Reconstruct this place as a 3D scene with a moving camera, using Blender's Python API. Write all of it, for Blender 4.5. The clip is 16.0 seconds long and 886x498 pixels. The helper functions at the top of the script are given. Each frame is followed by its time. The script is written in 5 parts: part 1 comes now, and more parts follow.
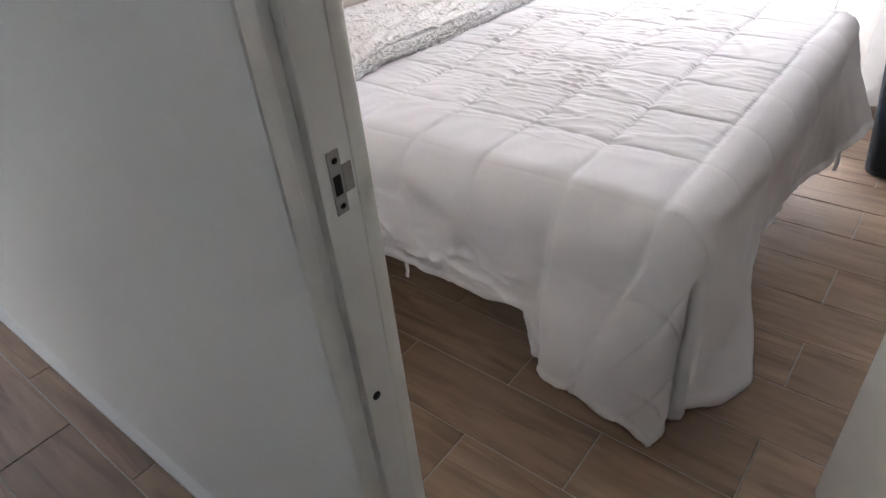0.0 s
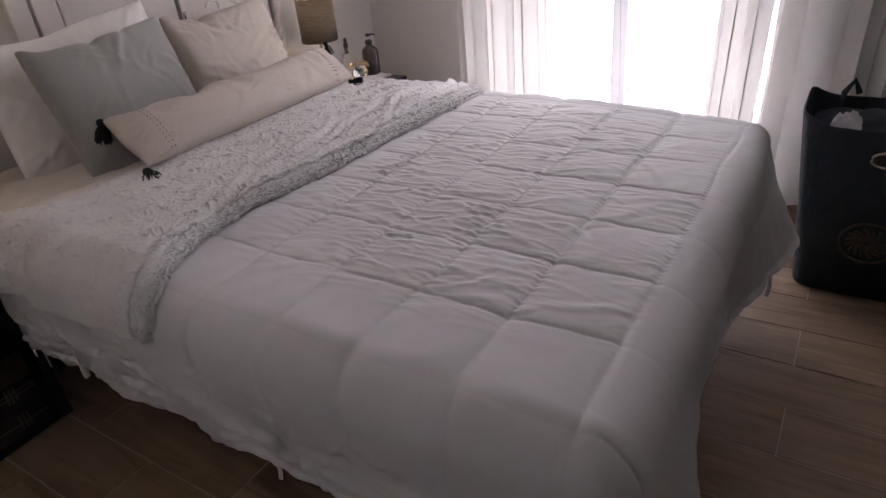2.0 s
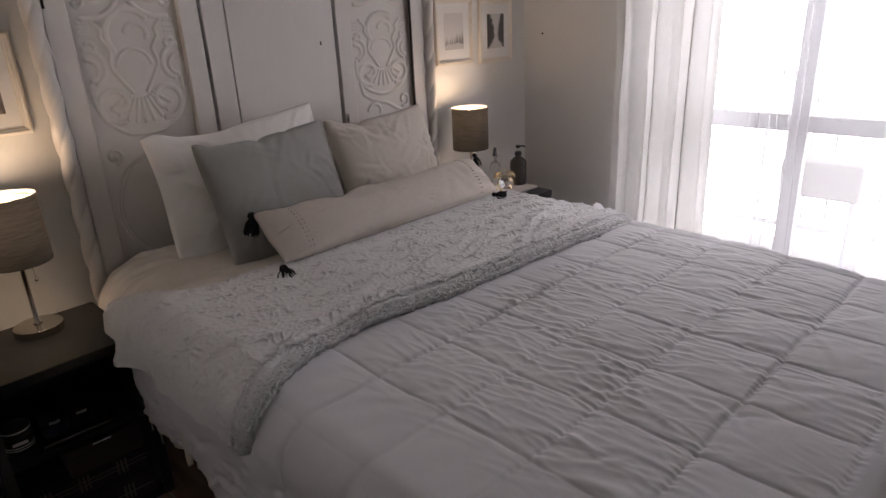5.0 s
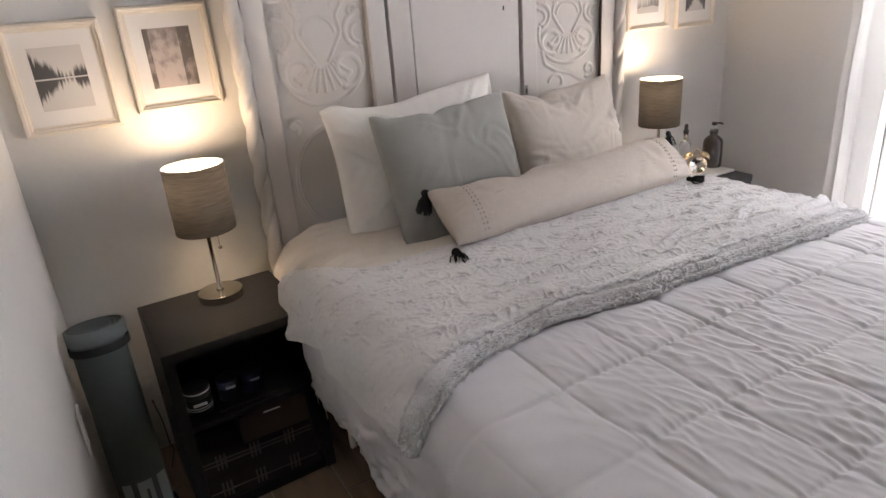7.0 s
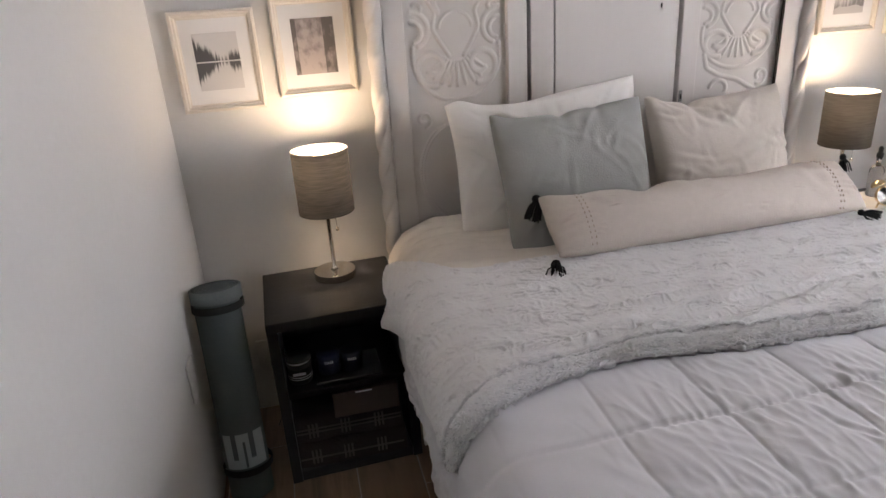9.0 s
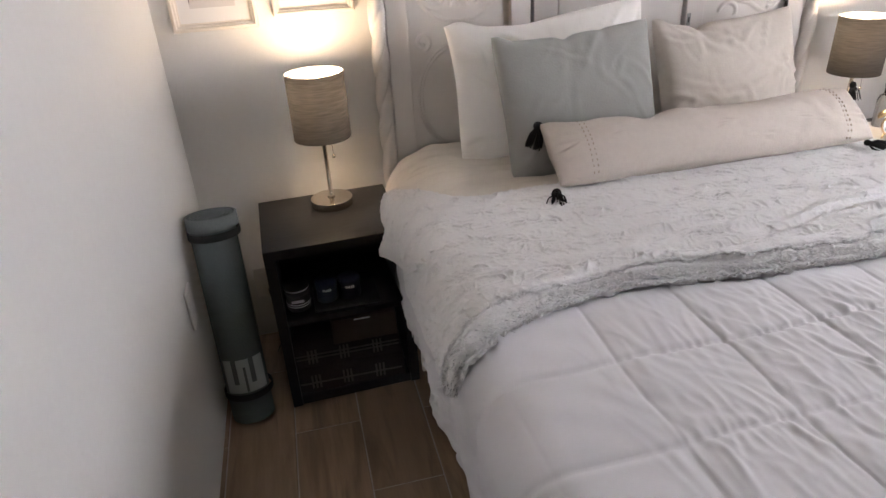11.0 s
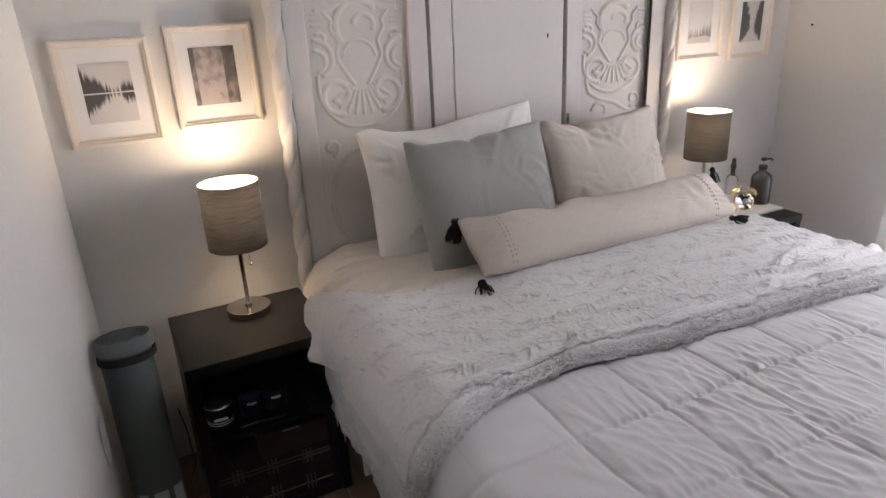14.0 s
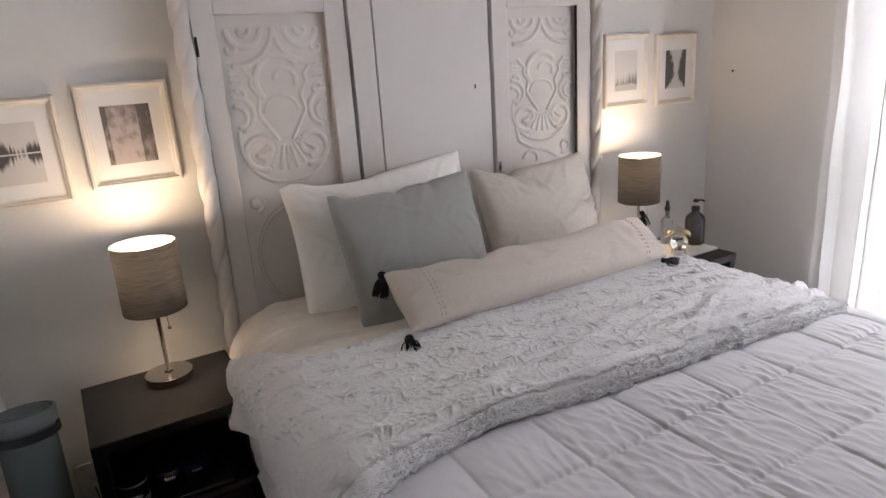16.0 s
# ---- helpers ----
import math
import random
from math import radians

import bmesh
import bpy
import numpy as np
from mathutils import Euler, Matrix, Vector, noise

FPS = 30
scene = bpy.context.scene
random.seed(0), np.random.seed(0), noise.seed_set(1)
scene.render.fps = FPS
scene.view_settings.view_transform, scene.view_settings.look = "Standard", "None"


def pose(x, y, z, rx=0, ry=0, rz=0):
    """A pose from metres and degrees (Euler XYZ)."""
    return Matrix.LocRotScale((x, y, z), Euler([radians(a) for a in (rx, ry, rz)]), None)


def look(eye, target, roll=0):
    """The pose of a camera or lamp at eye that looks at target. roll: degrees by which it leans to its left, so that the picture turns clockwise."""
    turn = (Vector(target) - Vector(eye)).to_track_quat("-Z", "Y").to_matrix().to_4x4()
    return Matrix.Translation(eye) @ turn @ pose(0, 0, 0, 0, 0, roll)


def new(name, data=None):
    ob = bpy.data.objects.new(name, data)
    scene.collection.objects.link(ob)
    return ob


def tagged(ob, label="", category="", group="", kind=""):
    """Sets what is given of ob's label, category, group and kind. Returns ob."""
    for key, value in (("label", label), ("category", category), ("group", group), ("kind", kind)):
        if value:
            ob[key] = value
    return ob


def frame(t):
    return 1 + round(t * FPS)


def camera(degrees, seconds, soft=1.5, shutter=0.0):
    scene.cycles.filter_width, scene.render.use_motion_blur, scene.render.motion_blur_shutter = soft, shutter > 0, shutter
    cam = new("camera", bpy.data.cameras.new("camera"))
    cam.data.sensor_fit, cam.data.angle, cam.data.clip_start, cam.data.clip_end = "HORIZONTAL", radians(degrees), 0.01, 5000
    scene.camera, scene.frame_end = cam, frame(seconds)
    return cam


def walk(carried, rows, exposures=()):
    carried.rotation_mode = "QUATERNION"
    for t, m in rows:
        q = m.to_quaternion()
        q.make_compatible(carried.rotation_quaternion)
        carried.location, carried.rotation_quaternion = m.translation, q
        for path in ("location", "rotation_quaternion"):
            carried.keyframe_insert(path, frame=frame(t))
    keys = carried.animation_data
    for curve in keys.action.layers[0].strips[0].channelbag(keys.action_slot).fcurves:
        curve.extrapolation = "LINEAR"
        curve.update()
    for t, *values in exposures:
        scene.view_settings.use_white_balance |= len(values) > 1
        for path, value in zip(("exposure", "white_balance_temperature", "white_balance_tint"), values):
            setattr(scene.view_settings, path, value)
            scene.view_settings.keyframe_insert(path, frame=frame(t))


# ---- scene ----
cam = camera(69.9, 16.0)
PATH = [
    (0, (0.21, 0.159, 1.329), (-0.866, 1.376, 0.162), -5.7),
    (0.5, (0.225, 0.241, 1.324), (-0.793, 1.485, 0.135), -6.0),
    (1, (0.243, 0.32, 1.325), (-0.778, 1.578, 0.153), -5.1),
    (1.5, (0.181, 0.427, 1.322), (-0.786, 1.774, 0.203), -5.1),
    (2, (0.101, 0.54, 1.337), (-0.88, 1.986, 0.364), -5.7),
    (2.5, (0.073, 0.608, 1.343), (-1.013, 2.021, 0.435), -6.1),
    (3, (0.055, 0.664, 1.35), (-1.071, 2.092, 0.518), -3.3),
    (3.2, (0.057, 0.662, 1.362), (-1.083, 2.096, 0.559), -2.8),
    (5.3, (0.011, 0.659, 1.396), (-1.405, 1.896, 0.716), -2.6),
    (5.5, (0.004, 0.663, 1.396), (-1.46, 1.837, 0.703), -2.6),
    (6, (-0.023, 0.67, 1.388), (-1.592, 1.676, 0.66), -2.3),
    (6.5, (-0.108, 0.689, 1.383), (-1.691, 1.671, 0.655), -3.3),
    (7, (-0.166, 0.705, 1.376), (-1.789, 1.606, 0.63), -4.6),
    (7.5, (-0.172, 0.787, 1.388), (-1.906, 1.46, 0.656), -4.2),
    (8, (-0.156, 0.868, 1.379), (-1.944, 1.392, 0.652), -3.8),
    (8.5, (-0.139, 0.9, 1.384), (-1.957, 1.342, 0.678), -3.6),
    (9, (-0.14, 0.913, 1.382), (-1.957, 1.304, 0.642), -3.7),
    (9.5, (-0.148, 0.916, 1.37), (-1.934, 1.266, 0.541), -3.5),
    (9.7, (-0.153, 0.913, 1.366), (-1.922, 1.262, 0.5), -3.1),
    (11.8, (-0.161, 0.896, 1.375), (-1.851, 1.329, 0.396), -3.3),
    (12, (-0.168, 0.874, 1.386), (-1.843, 1.359, 0.407), -3.0),
    (12.5, (-0.182, 0.841, 1.39), (-1.827, 1.465, 0.439), -2.6),
    (13, (-0.184, 0.814, 1.393), (-1.821, 1.527, 0.492), -2.5),
    (13.5, (-0.177, 0.781, 1.399), (-1.842, 1.555, 0.607), -2.7),
    (14, (-0.177, 0.763, 1.413), (-1.875, 1.553, 0.708), -2.9),
    (14.5, (-0.181, 0.784, 1.402), (-1.912, 1.58, 0.793), -3.9),
    (15, (-0.188, 0.794, 1.406), (-1.917, 1.628, 0.844), -4.3),
    (15.5, (-0.181, 0.833, 1.405), (-1.896, 1.703, 0.855), -4.3),
    (16, (-0.17, 0.876, 1.406), (-1.853, 1.796, 0.838), -3.9),
]
WINDOW, HALL, LAMP = 15.5, 4.3, 6.3
walk(cam, [(t, look(eye, target, roll)) for t, eye, target, roll in PATH], [(0.0, 0.82, 6350, 13), (1.0, 0.59, 6250, 13), (1.6, 0.06, 6400, 18), (2.2, -0.94, 6550, 24), (2.6, -0.94, 6550, 24), (3.2, -1.28, 6500, 22), (5.3, -1.23, 6500, 18), (6.0, -0.70, 6500, 16), (6.5, -0.65, 6500, 16), (7.0, -0.25, 6450, 15), (9.0, -0.27, 6300, 15), (9.7, -0.17, 6300, 15), (12.0, 0.12, 6350, 15), (13.0, -0.08, 6350, 15), (13.5, -0.23, 6300, 15), (14.5, -0.28, 6250, 15), (16.0, -0.38, 6250, 15)])

# ---- light ----
world = bpy.data.worlds.new("world")
scene.world = world
world.use_nodes = True
wn = world.node_tree.nodes
sky = wn.new("ShaderNodeTexSky")
sky.sky_type, sky.sun_disc, sky.sun_elevation, sky.sun_rotation = "NISHITA", False, radians(48), radians(20)
world.node_tree.links.new(sky.outputs[0], wn["Background"].inputs[0])
wn["Background"].inputs[1].default_value = 0.12


def lamp(name, kind, m, power, colour, **more):
    data = bpy.data.lights.new(name, kind)
    data.energy, data.color = power, colour
    for key, value in more.items():
        if key == "size":
            data.size = value
        elif key == "size_y":
            data.shape, data.size_y = "RECTANGLE", value
        elif key == "soft":
            data.shadow_soft_size = value
        elif key == "angle":
            data.angle = value
    ob = new(name, data)
    ob.matrix_world = m
    return ob


lamp("sun", "SUN", pose(0, 0, 6, 42, 0, 160), 1.2, (1.0, 0.97, 0.93), angle=radians(12))
lamp("hall_daylight", "AREA", pose(-3.3, -0.3, 1.6, 0, -90, 0), HALL, (0.92, 0.97, 1.0), size=1.9, size_y=1.1)


# ---- materials ----
def material(name, colour, rough=0.6, metal=0.0, grain=None, relief=None, tint=None, spread=0.0, sheen=0.0, stretch=(1, 1, 1), coat=0.0, through_light=0.0, mottle=0.0):
    """colour varied at two scales; grain: (scale, amount); relief: (scale, height in metres); spread: change from piece to piece; mottle: large-scale change."""
    mat = bpy.data.materials.new(name)
    mat.use_nodes = True
    nt = mat.node_tree
    n, link = nt.nodes, nt.links.new
    b = n["Principled BSDF"]
    b.inputs["Roughness"].default_value, b.inputs["Metallic"].default_value = rough, metal
    b.inputs["Sheen Weight"].default_value, b.inputs["Coat Weight"].default_value = sheen, coat
    co = n.new("ShaderNodeTexCoord")
    mp = n.new("ShaderNodeMapping")
    mp.inputs["Scale"].default_value = stretch
    link(co.outputs["Object"], mp.inputs[0])
    src = mp.outputs[0]
    base = n.new("ShaderNodeRGB")
    base.outputs[0].default_value = (*colour, 1)
    col = base.outputs[0]

    def mixed(a, other, fac):
        mx = n.new("ShaderNodeMix")
        mx.data_type = "RGBA"
        link(fac, mx.inputs[0])
        link(a, mx.inputs[6])
        if isinstance(other, tuple):
            mx.inputs[7].default_value = (*other, 1)
        else:
            link(other, mx.inputs[7])
        return mx.outputs[2]

    def noise_tex(scale, detail=4.0, low=0.35, high=0.65):
        t = n.new("ShaderNodeTexNoise")
        t.inputs["Scale"].default_value, t.inputs["Detail"].default_value = scale, detail
        link(src, t.inputs["Vector"])
        r = n.new("ShaderNodeMapRange")
        r.inputs[1].default_value, r.inputs[2].default_value = low, high
        link(t.outputs[0], r.inputs[0])
        return r.outputs[0]

    def scaled(v, k):
        m = n.new("ShaderNodeMath")
        m.operation = "MULTIPLY"
        m.inputs[1].default_value = k
        link(v, m.inputs[0])
        return m.outputs[0]

    dark = tuple(c * 0.55 for c in colour)
    if spread:
        info = n.new("ShaderNodeObjectInfo")
        ad = n.new("ShaderNodeVectorMath")
        ad.operation = "ADD"
        link(src, ad.inputs[0])
        sc = n.new("ShaderNodeVectorMath")
        sc.operation = "SCALE"
        sc.inputs[0].default_value = (37, 17, 11)
        link(info.outputs["Random"], sc.inputs["Scale"])
        link(sc.outputs[0], ad.inputs[1])
        src = ad.outputs[0]
        col = mixed(col, dark, scaled(info.outputs["Random"], spread))
    if mottle:
        col = mixed(col, tint or dark, scaled(noise_tex(2.2, 3.0), mottle))
    if grain:
        col = mixed(col, tint or dark, scaled(noise_tex(grain[0], 6.0, 0.3, 0.7), grain[1]))
    link(col, b.inputs["Base Color"])
    if relief:
        bump = n.new("ShaderNodeBump")
        bump.inputs["Distance"].default_value = relief[1]
        link(noise_tex(relief[0], 3.0, 0.2, 0.8), bump.inputs["Height"])
        link(bump.outputs[0], b.inputs["Normal"])
    if through_light:
        tr = n.new("ShaderNodeBsdfTranslucent")
        link(col, tr.inputs[0])
        ms = n.new("ShaderNodeMixShader")
        ms.inputs[0].default_value = through_light
        link(b.outputs[0], ms.inputs[1])
        link(tr.outputs[0], ms.inputs[2])
        link(ms.outputs[0], n["Material Output"].inputs[0])
    return mat


def weave(mat, per_metre, height):
    """Adds a woven relief of crossed threads to a cloth."""
    nt = mat.node_tree
    n, link = nt.nodes, nt.links.new
    b = n["Principled BSDF"]
    co = n.new("ShaderNodeTexCoord")
    heights = []
    for axis in ("X", "Y", "Z"):
        w = n.new("ShaderNodeTexWave")
        w.bands_direction = axis
        w.inputs["Scale"].default_value, w.inputs["Distortion"].default_value = per_metre / 6.28, 0.2
        link(co.outputs["Object"], w.inputs[0])
        heights.append(w.outputs["Fac"])
    a = n.new("ShaderNodeMath")
    link(heights[0], a.inputs[0])
    link(heights[1], a.inputs[1])
    c = n.new("ShaderNodeMath")
    link(a.outputs[0], c.inputs[0])
    link(heights[2], c.inputs[1])
    bump = n.new("ShaderNodeBump")
    bump.inputs["Distance"].default_value = height
    link(c.outputs[0], bump.inputs["Height"])
    if b.inputs["Normal"].links:
        link(b.inputs["Normal"].links[0].from_socket, bump.inputs["Normal"])
    link(bump.outputs[0], b.inputs["Normal"])
    return mat


M = {}
M["wall"] = material("wall_paint", (0.73, 0.72, 0.70), 0.75, grain=(60, 0.05), relief=(220, 0.00025), mottle=0.06)
# darkened copy of the wall paint, so the unseen east wall bounces less light
M["bounce_cut"] = material("bounce_cut_wall_paint", (0.29, 0.27, 0.25), 0.75, grain=(60, 0.05), relief=(220, 0.0006), mottle=0.06)
M["ceiling"] = material("ceiling_paint", (0.66, 0.65, 0.63), 0.8, relief=(150, 0.0006), mottle=0.05)
M["plank"] = material("wood_look_tile", (0.385, 0.26, 0.175), 0.55, grain=(7, 0.95), relief=(14, 0.0008), spread=0.55, mottle=0.35, stretch=(0.6, 4.2, 4.2))
figure = M["plank"].node_tree
shader = figure.nodes["Principled BSDF"]
before = shader.inputs["Base Color"].links[0].from_socket
place, info, shift, scaled_ = figure.nodes.new("ShaderNodeTexCoord"), figure.nodes.new("ShaderNodeObjectInfo"), figure.nodes.new("ShaderNodeVectorMath"), figure.nodes.new("ShaderNodeVectorMath")
scaled_.operation, shift.operation = "SCALE", "ADD"
scaled_.inputs[0].default_value = (13, 29, 7)
stretch_ = figure.nodes.new("ShaderNodeMapping")
stretch_.inputs["Scale"].default_value = (1.6, 16, 1)
bands = figure.nodes.new("ShaderNodeTexNoise")
bands.inputs["Scale"].default_value, bands.inputs["Detail"].default_value, bands.inputs["Distortion"].default_value = 1.3, 7.0, 0.9
cut, over_ = figure.nodes.new("ShaderNodeMapRange"), figure.nodes.new("ShaderNodeMix")
cut.inputs[1].default_value, cut.inputs[2].default_value, cut.inputs[4].default_value = 0.50, 0.66, 0.62
over_.data_type = "RGBA"
over_.inputs[7].default_value = (0.135, 0.085, 0.058, 1)
for a, b in ((info.outputs["Random"], scaled_.inputs["Scale"]), (place.outputs["Object"], stretch_.inputs[0]), (stretch_.outputs[0], shift.inputs[0]), (scaled_.outputs[0], shift.inputs[1]), (shift.outputs[0], bands.inputs["Vector"]), (bands.outputs[0], cut.inputs[0]), (cut.outputs[0], over_.inputs[0]), (before, over_.inputs[6]), (over_.outputs[2], shader.inputs["Base Color"])):
    figure.links.new(a, b)
M["grout"] = material("grout", (0.42, 0.375, 0.325), 0.9, grain=(50, 0.2))
M["door"] = material("door_paint", (0.72, 0.7, 0.66), 0.5, grain=(12, 0.06), relief=(90, 0.0003), mottle=0.05)
M["jamb"] = material("jamb_paint", (0.72, 0.715, 0.70), 0.45, grain=(15, 0.1), relief=(60, 0.0004), mottle=0.1)
M["steel"] = material("brushed_steel", (0.34, 0.335, 0.33), 0.38, 1.0, grain=(40, 0.3))
M["nickel"] = material("brushed_nickel", (0.50, 0.46, 0.41), 0.2, 1.0, grain=(60, 0.15), stretch=(1, 1, 12))
M["hole"] = material("dark_gap", (0.015, 0.013, 0.012), 0.9)
M["comforter"] = material("white_cotton", (0.68, 0.665, 0.685), 0.85, grain=(30, 0.04), relief=(420, 0.00012), mottle=0.03)
M["sheet"] = material("cream_cotton", (0.74, 0.685, 0.62), 0.85, grain=(30, 0.06), relief=(160, 0.0004))
M["throw"] = material("plush_throw", (0.76, 0.745, 0.745), 0.95, grain=(130, 0.22), relief=(260, 0.0008), sheen=0.3, tint=(0.60, 0.59, 0.60), mottle=0.08)
M["throw_edge"] = material("plush_throw_backing", (0.72, 0.71, 0.715), 0.95, grain=(70, 0.6), relief=(120, 0.003), sheen=0.4, tint=(0.48, 0.48, 0.495))
M["tufts"] = material("grey_white_fur", (0.78, 0.77, 0.77), 0.95)
isle = M["tufts"].node_tree.nodes.new("ShaderNodeNewGeometry")
ramp = M["tufts"].node_tree.nodes.new("ShaderNodeValToRGB")
ramp.color_ramp.elements[0].color, ramp.color_ramp.elements[1].color = (0.50, 0.495, 0.51, 1), (0.84, 0.83, 0.83, 1)
ramp.color_ramp.elements[1].position = 0.6
M["tufts"].node_tree.links.new(isle.outputs["Random Per Island"], ramp.inputs[0])
M["tufts"].node_tree.links.new(ramp.outputs[0], M["tufts"].node_tree.nodes["Principled BSDF"].inputs["Base Color"])
M["pile"] = material("pale_plush_pile", (0.76, 0.745, 0.745), 0.95)
isle = M["pile"].node_tree.nodes.new("ShaderNodeNewGeometry")
ramp = M["pile"].node_tree.nodes.new("ShaderNodeValToRGB")
ramp.color_ramp.elements[0].color, ramp.color_ramp.elements[1].color = (0.60, 0.59, 0.595, 1), (0.82, 0.805, 0.80, 1)
M["pile"].node_tree.links.new(isle.outputs["Random Per Island"], ramp.inputs[0])
M["pile"].node_tree.links.new(ramp.outputs[0], M["pile"].node_tree.nodes["Principled BSDF"].inputs["Base Color"])
M["white_case"] = material("white_pillowcase", (0.90, 0.87, 0.83), 0.85, relief=(220, 0.0005), mottle=0.04)
M["green_case"] = material("sage_velvet", (0.30, 0.295, 0.275), 0.9, grain=(25, 0.1), relief=(220, 0.0005), sheen=0.35, mottle=0.1)
M["beige_case"] = material("beige_linen", (0.56, 0.5, 0.44), 0.9, grain=(60, 0.12), relief=(220, 0.0005), mottle=0.06)
M["bolster_case"] = material("sand_cotton", (0.54, 0.475, 0.42), 0.9, grain=(60, 0.12), relief=(220, 0.0005), mottle=0.06)
M["stitch"] = material("dark_stitching", (0.33, 0.27, 0.22), 0.9)
M["tassel"] = material("black_thread", (0.012, 0.012, 0.014), 0.9, grain=(200, 0.3))
M["headboard"] = material("painted_old_wood", (0.68, 0.64, 0.605), 0.5, grain=(5, 0.04), relief=(7, 0.0004), mottle=0.06, stretch=(2, 2, 0.8))
M["espresso"] = material("espresso_veneer", (0.021, 0.0205, 0.0225), 0.40, grain=(12, 0.5), relief=(30, 0.0003), stretch=(6, 0.6, 6))
M["espresso"].node_tree.nodes["Principled BSDF"].inputs["Specular IOR Level"].default_value = 0.27
M["frame_white"] = material("whitewashed_frame", (0.76, 0.70, 0.62), 0.5, grain=(30, 0.1), relief=(70, 0.0003))
M["mat_board"] = material("white_mat_board", (0.78, 0.77, 0.76), 0.9)
M["shade"] = weave(material("charcoal_linen_shade", (0.058, 0.056, 0.056), 0.95, grain=(20, 0.95), relief=(80, 0.0008), stretch=(1, 1, 12), through_light=0.30), 900, 0.0003)
glow_through = M["shade"].node_tree
lit = next(k for k in glow_through.nodes if k.type == "BSDF_TRANSLUCENT")
brighter = glow_through.nodes.new("ShaderNodeVectorMath")
brighter.operation = "SCALE"
brighter.inputs["Scale"].default_value = 2.5
glow_through.links.new(lit.inputs[0].links[0].from_socket, brighter.inputs[0])
glow_through.links.new(brighter.outputs[0], lit.inputs[0])
M["shade_in"] = material("white_shade_lining", (0.85, 0.83, 0.78), 0.9, through_light=0.35)
M["yoga"] = material("grey_foam_mat", (0.088, 0.108, 0.109), 0.8, grain=(180, 0.2), relief=(160, 0.0005))
M["yoga_end"] = material("grey_foam_mat_edge", (0.145, 0.165, 0.17), 0.85, grain=(160, 0.3), relief=(160, 0.0012))
M["band"] = material("black_elastic", (0.012, 0.014, 0.015), 0.8)
M["print_grey"] = material("pale_print", (0.36, 0.4, 0.4), 0.8, grain=(120, 0.1))
M["navy"] = weave(material("navy_canvas", (0.022, 0.032, 0.05), 0.85, grain=(20, 0.4), relief=(25, 0.004), mottle=0.3), 600, 0.0006)
M["curtain"] = weave(material("white_curtain", (0.76, 0.74, 0.72), 0.9, grain=(20, 0.05), relief=(60, 0.0008), through_light=0.31, mottle=0.04), 700, 0.0003)
M["bar"] = material("window_enamel", (0.62, 0.62, 0.64), 0.4, grain=(20, 0.05))
M["rail_white"] = material("white_railing_enamel", (0.8, 0.8, 0.8), 0.5, grain=(20, 0.05))
M["brass"] = material("polished_brass", (0.78, 0.64, 0.42), 0.18, 1.0, grain=(30, 0.1))
M["amber"] = material("dark_amber_plastic", (0.035, 0.026, 0.024), 0.22, coat=0.4, grain=(8, 0.2))
M["black"] = material("black_plastic", (0.015, 0.015, 0.016), 0.35)
M["tray"] = material("marble_tray", (0.7, 0.68, 0.66), 0.3, grain=(14, 0.15))
M["white_plastic"] = material("white_plastic", (0.72, 0.7, 0.67), 0.35, mottle=0.05)
M["blue"] = material("dark_blue_tin", (0.006, 0.009, 0.036), 0.3, coat=0.3)
M["white_print"] = material("white_print", (0.7, 0.7, 0.72), 0.6)
M["paper_red"] = material("brown_card", (0.04, 0.022, 0.017), 0.7, grain=(20, 0.3))
M["concrete"] = material("balcony_concrete", (0.5, 0.48, 0.46), 0.9, grain=(15, 0.2), mottle=0.15)
M["plaid"] = material("dark_plaid_wool", (0.022, 0.016, 0.015), 0.95, grain=(120, 0.4), relief=(90, 0.002), sheen=0.1)
M["plaid_line"] = material("grey_plaid_thread", (0.115, 0.10, 0.09), 0.95, grain=(150, 0.5))
M["stain"] = material("dark_leaf_emblem", (0.11, 0.08, 0.06), 0.8, grain=(60, 0.7))


def glass(name, colour, rough=0.0):
    mat = bpy.data.materials.new(name)
    mat.use_nodes = True
    b = mat.node_tree.nodes["Principled BSDF"]
    b.inputs["Base Color"].default_value, b.inputs["Roughness"].default_value = (*colour, 1), rough
    b.inputs["Transmission Weight"].default_value, b.inputs["IOR"].default_value = 1.0, 1.45
    return mat


M["glass"] = glass("clear_glass", (0.95, 0.97, 0.97))
M["pane"] = glass("window_glass", (0.97, 0.98, 0.98))
M["pane"].node_tree.nodes["Principled BSDF"].inputs["IOR"].default_value = 1.02


def sheer_cloth():
    mat = bpy.data.materials.new("sheer_voile")
    mat.use_nodes = True
    nt = mat.node_tree
    n, link = nt.nodes, nt.links.new
    tr, tl, df, m1, m2 = (n.new("ShaderNodeBsdf" + k) for k in ("Transparent", "Translucent", "Diffuse")), None, None, None, None
    tr, tl, df = tr
    tl.inputs[0].default_value = df.inputs[0].default_value = (0.85, 0.84, 0.86, 1)
    m1, m2 = n.new("ShaderNodeMixShader"), n.new("ShaderNodeMixShader")
    m1.inputs[0].default_value, m2.inputs[0].default_value = 0.5, 0.24
    link(tl.outputs[0], m1.inputs[1])
    link(df.outputs[0], m1.inputs[2])
    link(tr.outputs[0], m2.inputs[1])
    link(m1.outputs[0], m2.inputs[2])
    link(m2.outputs[0], n["Material Output"].inputs[0])
    return mat


M["sheer"] = sheer_cloth()


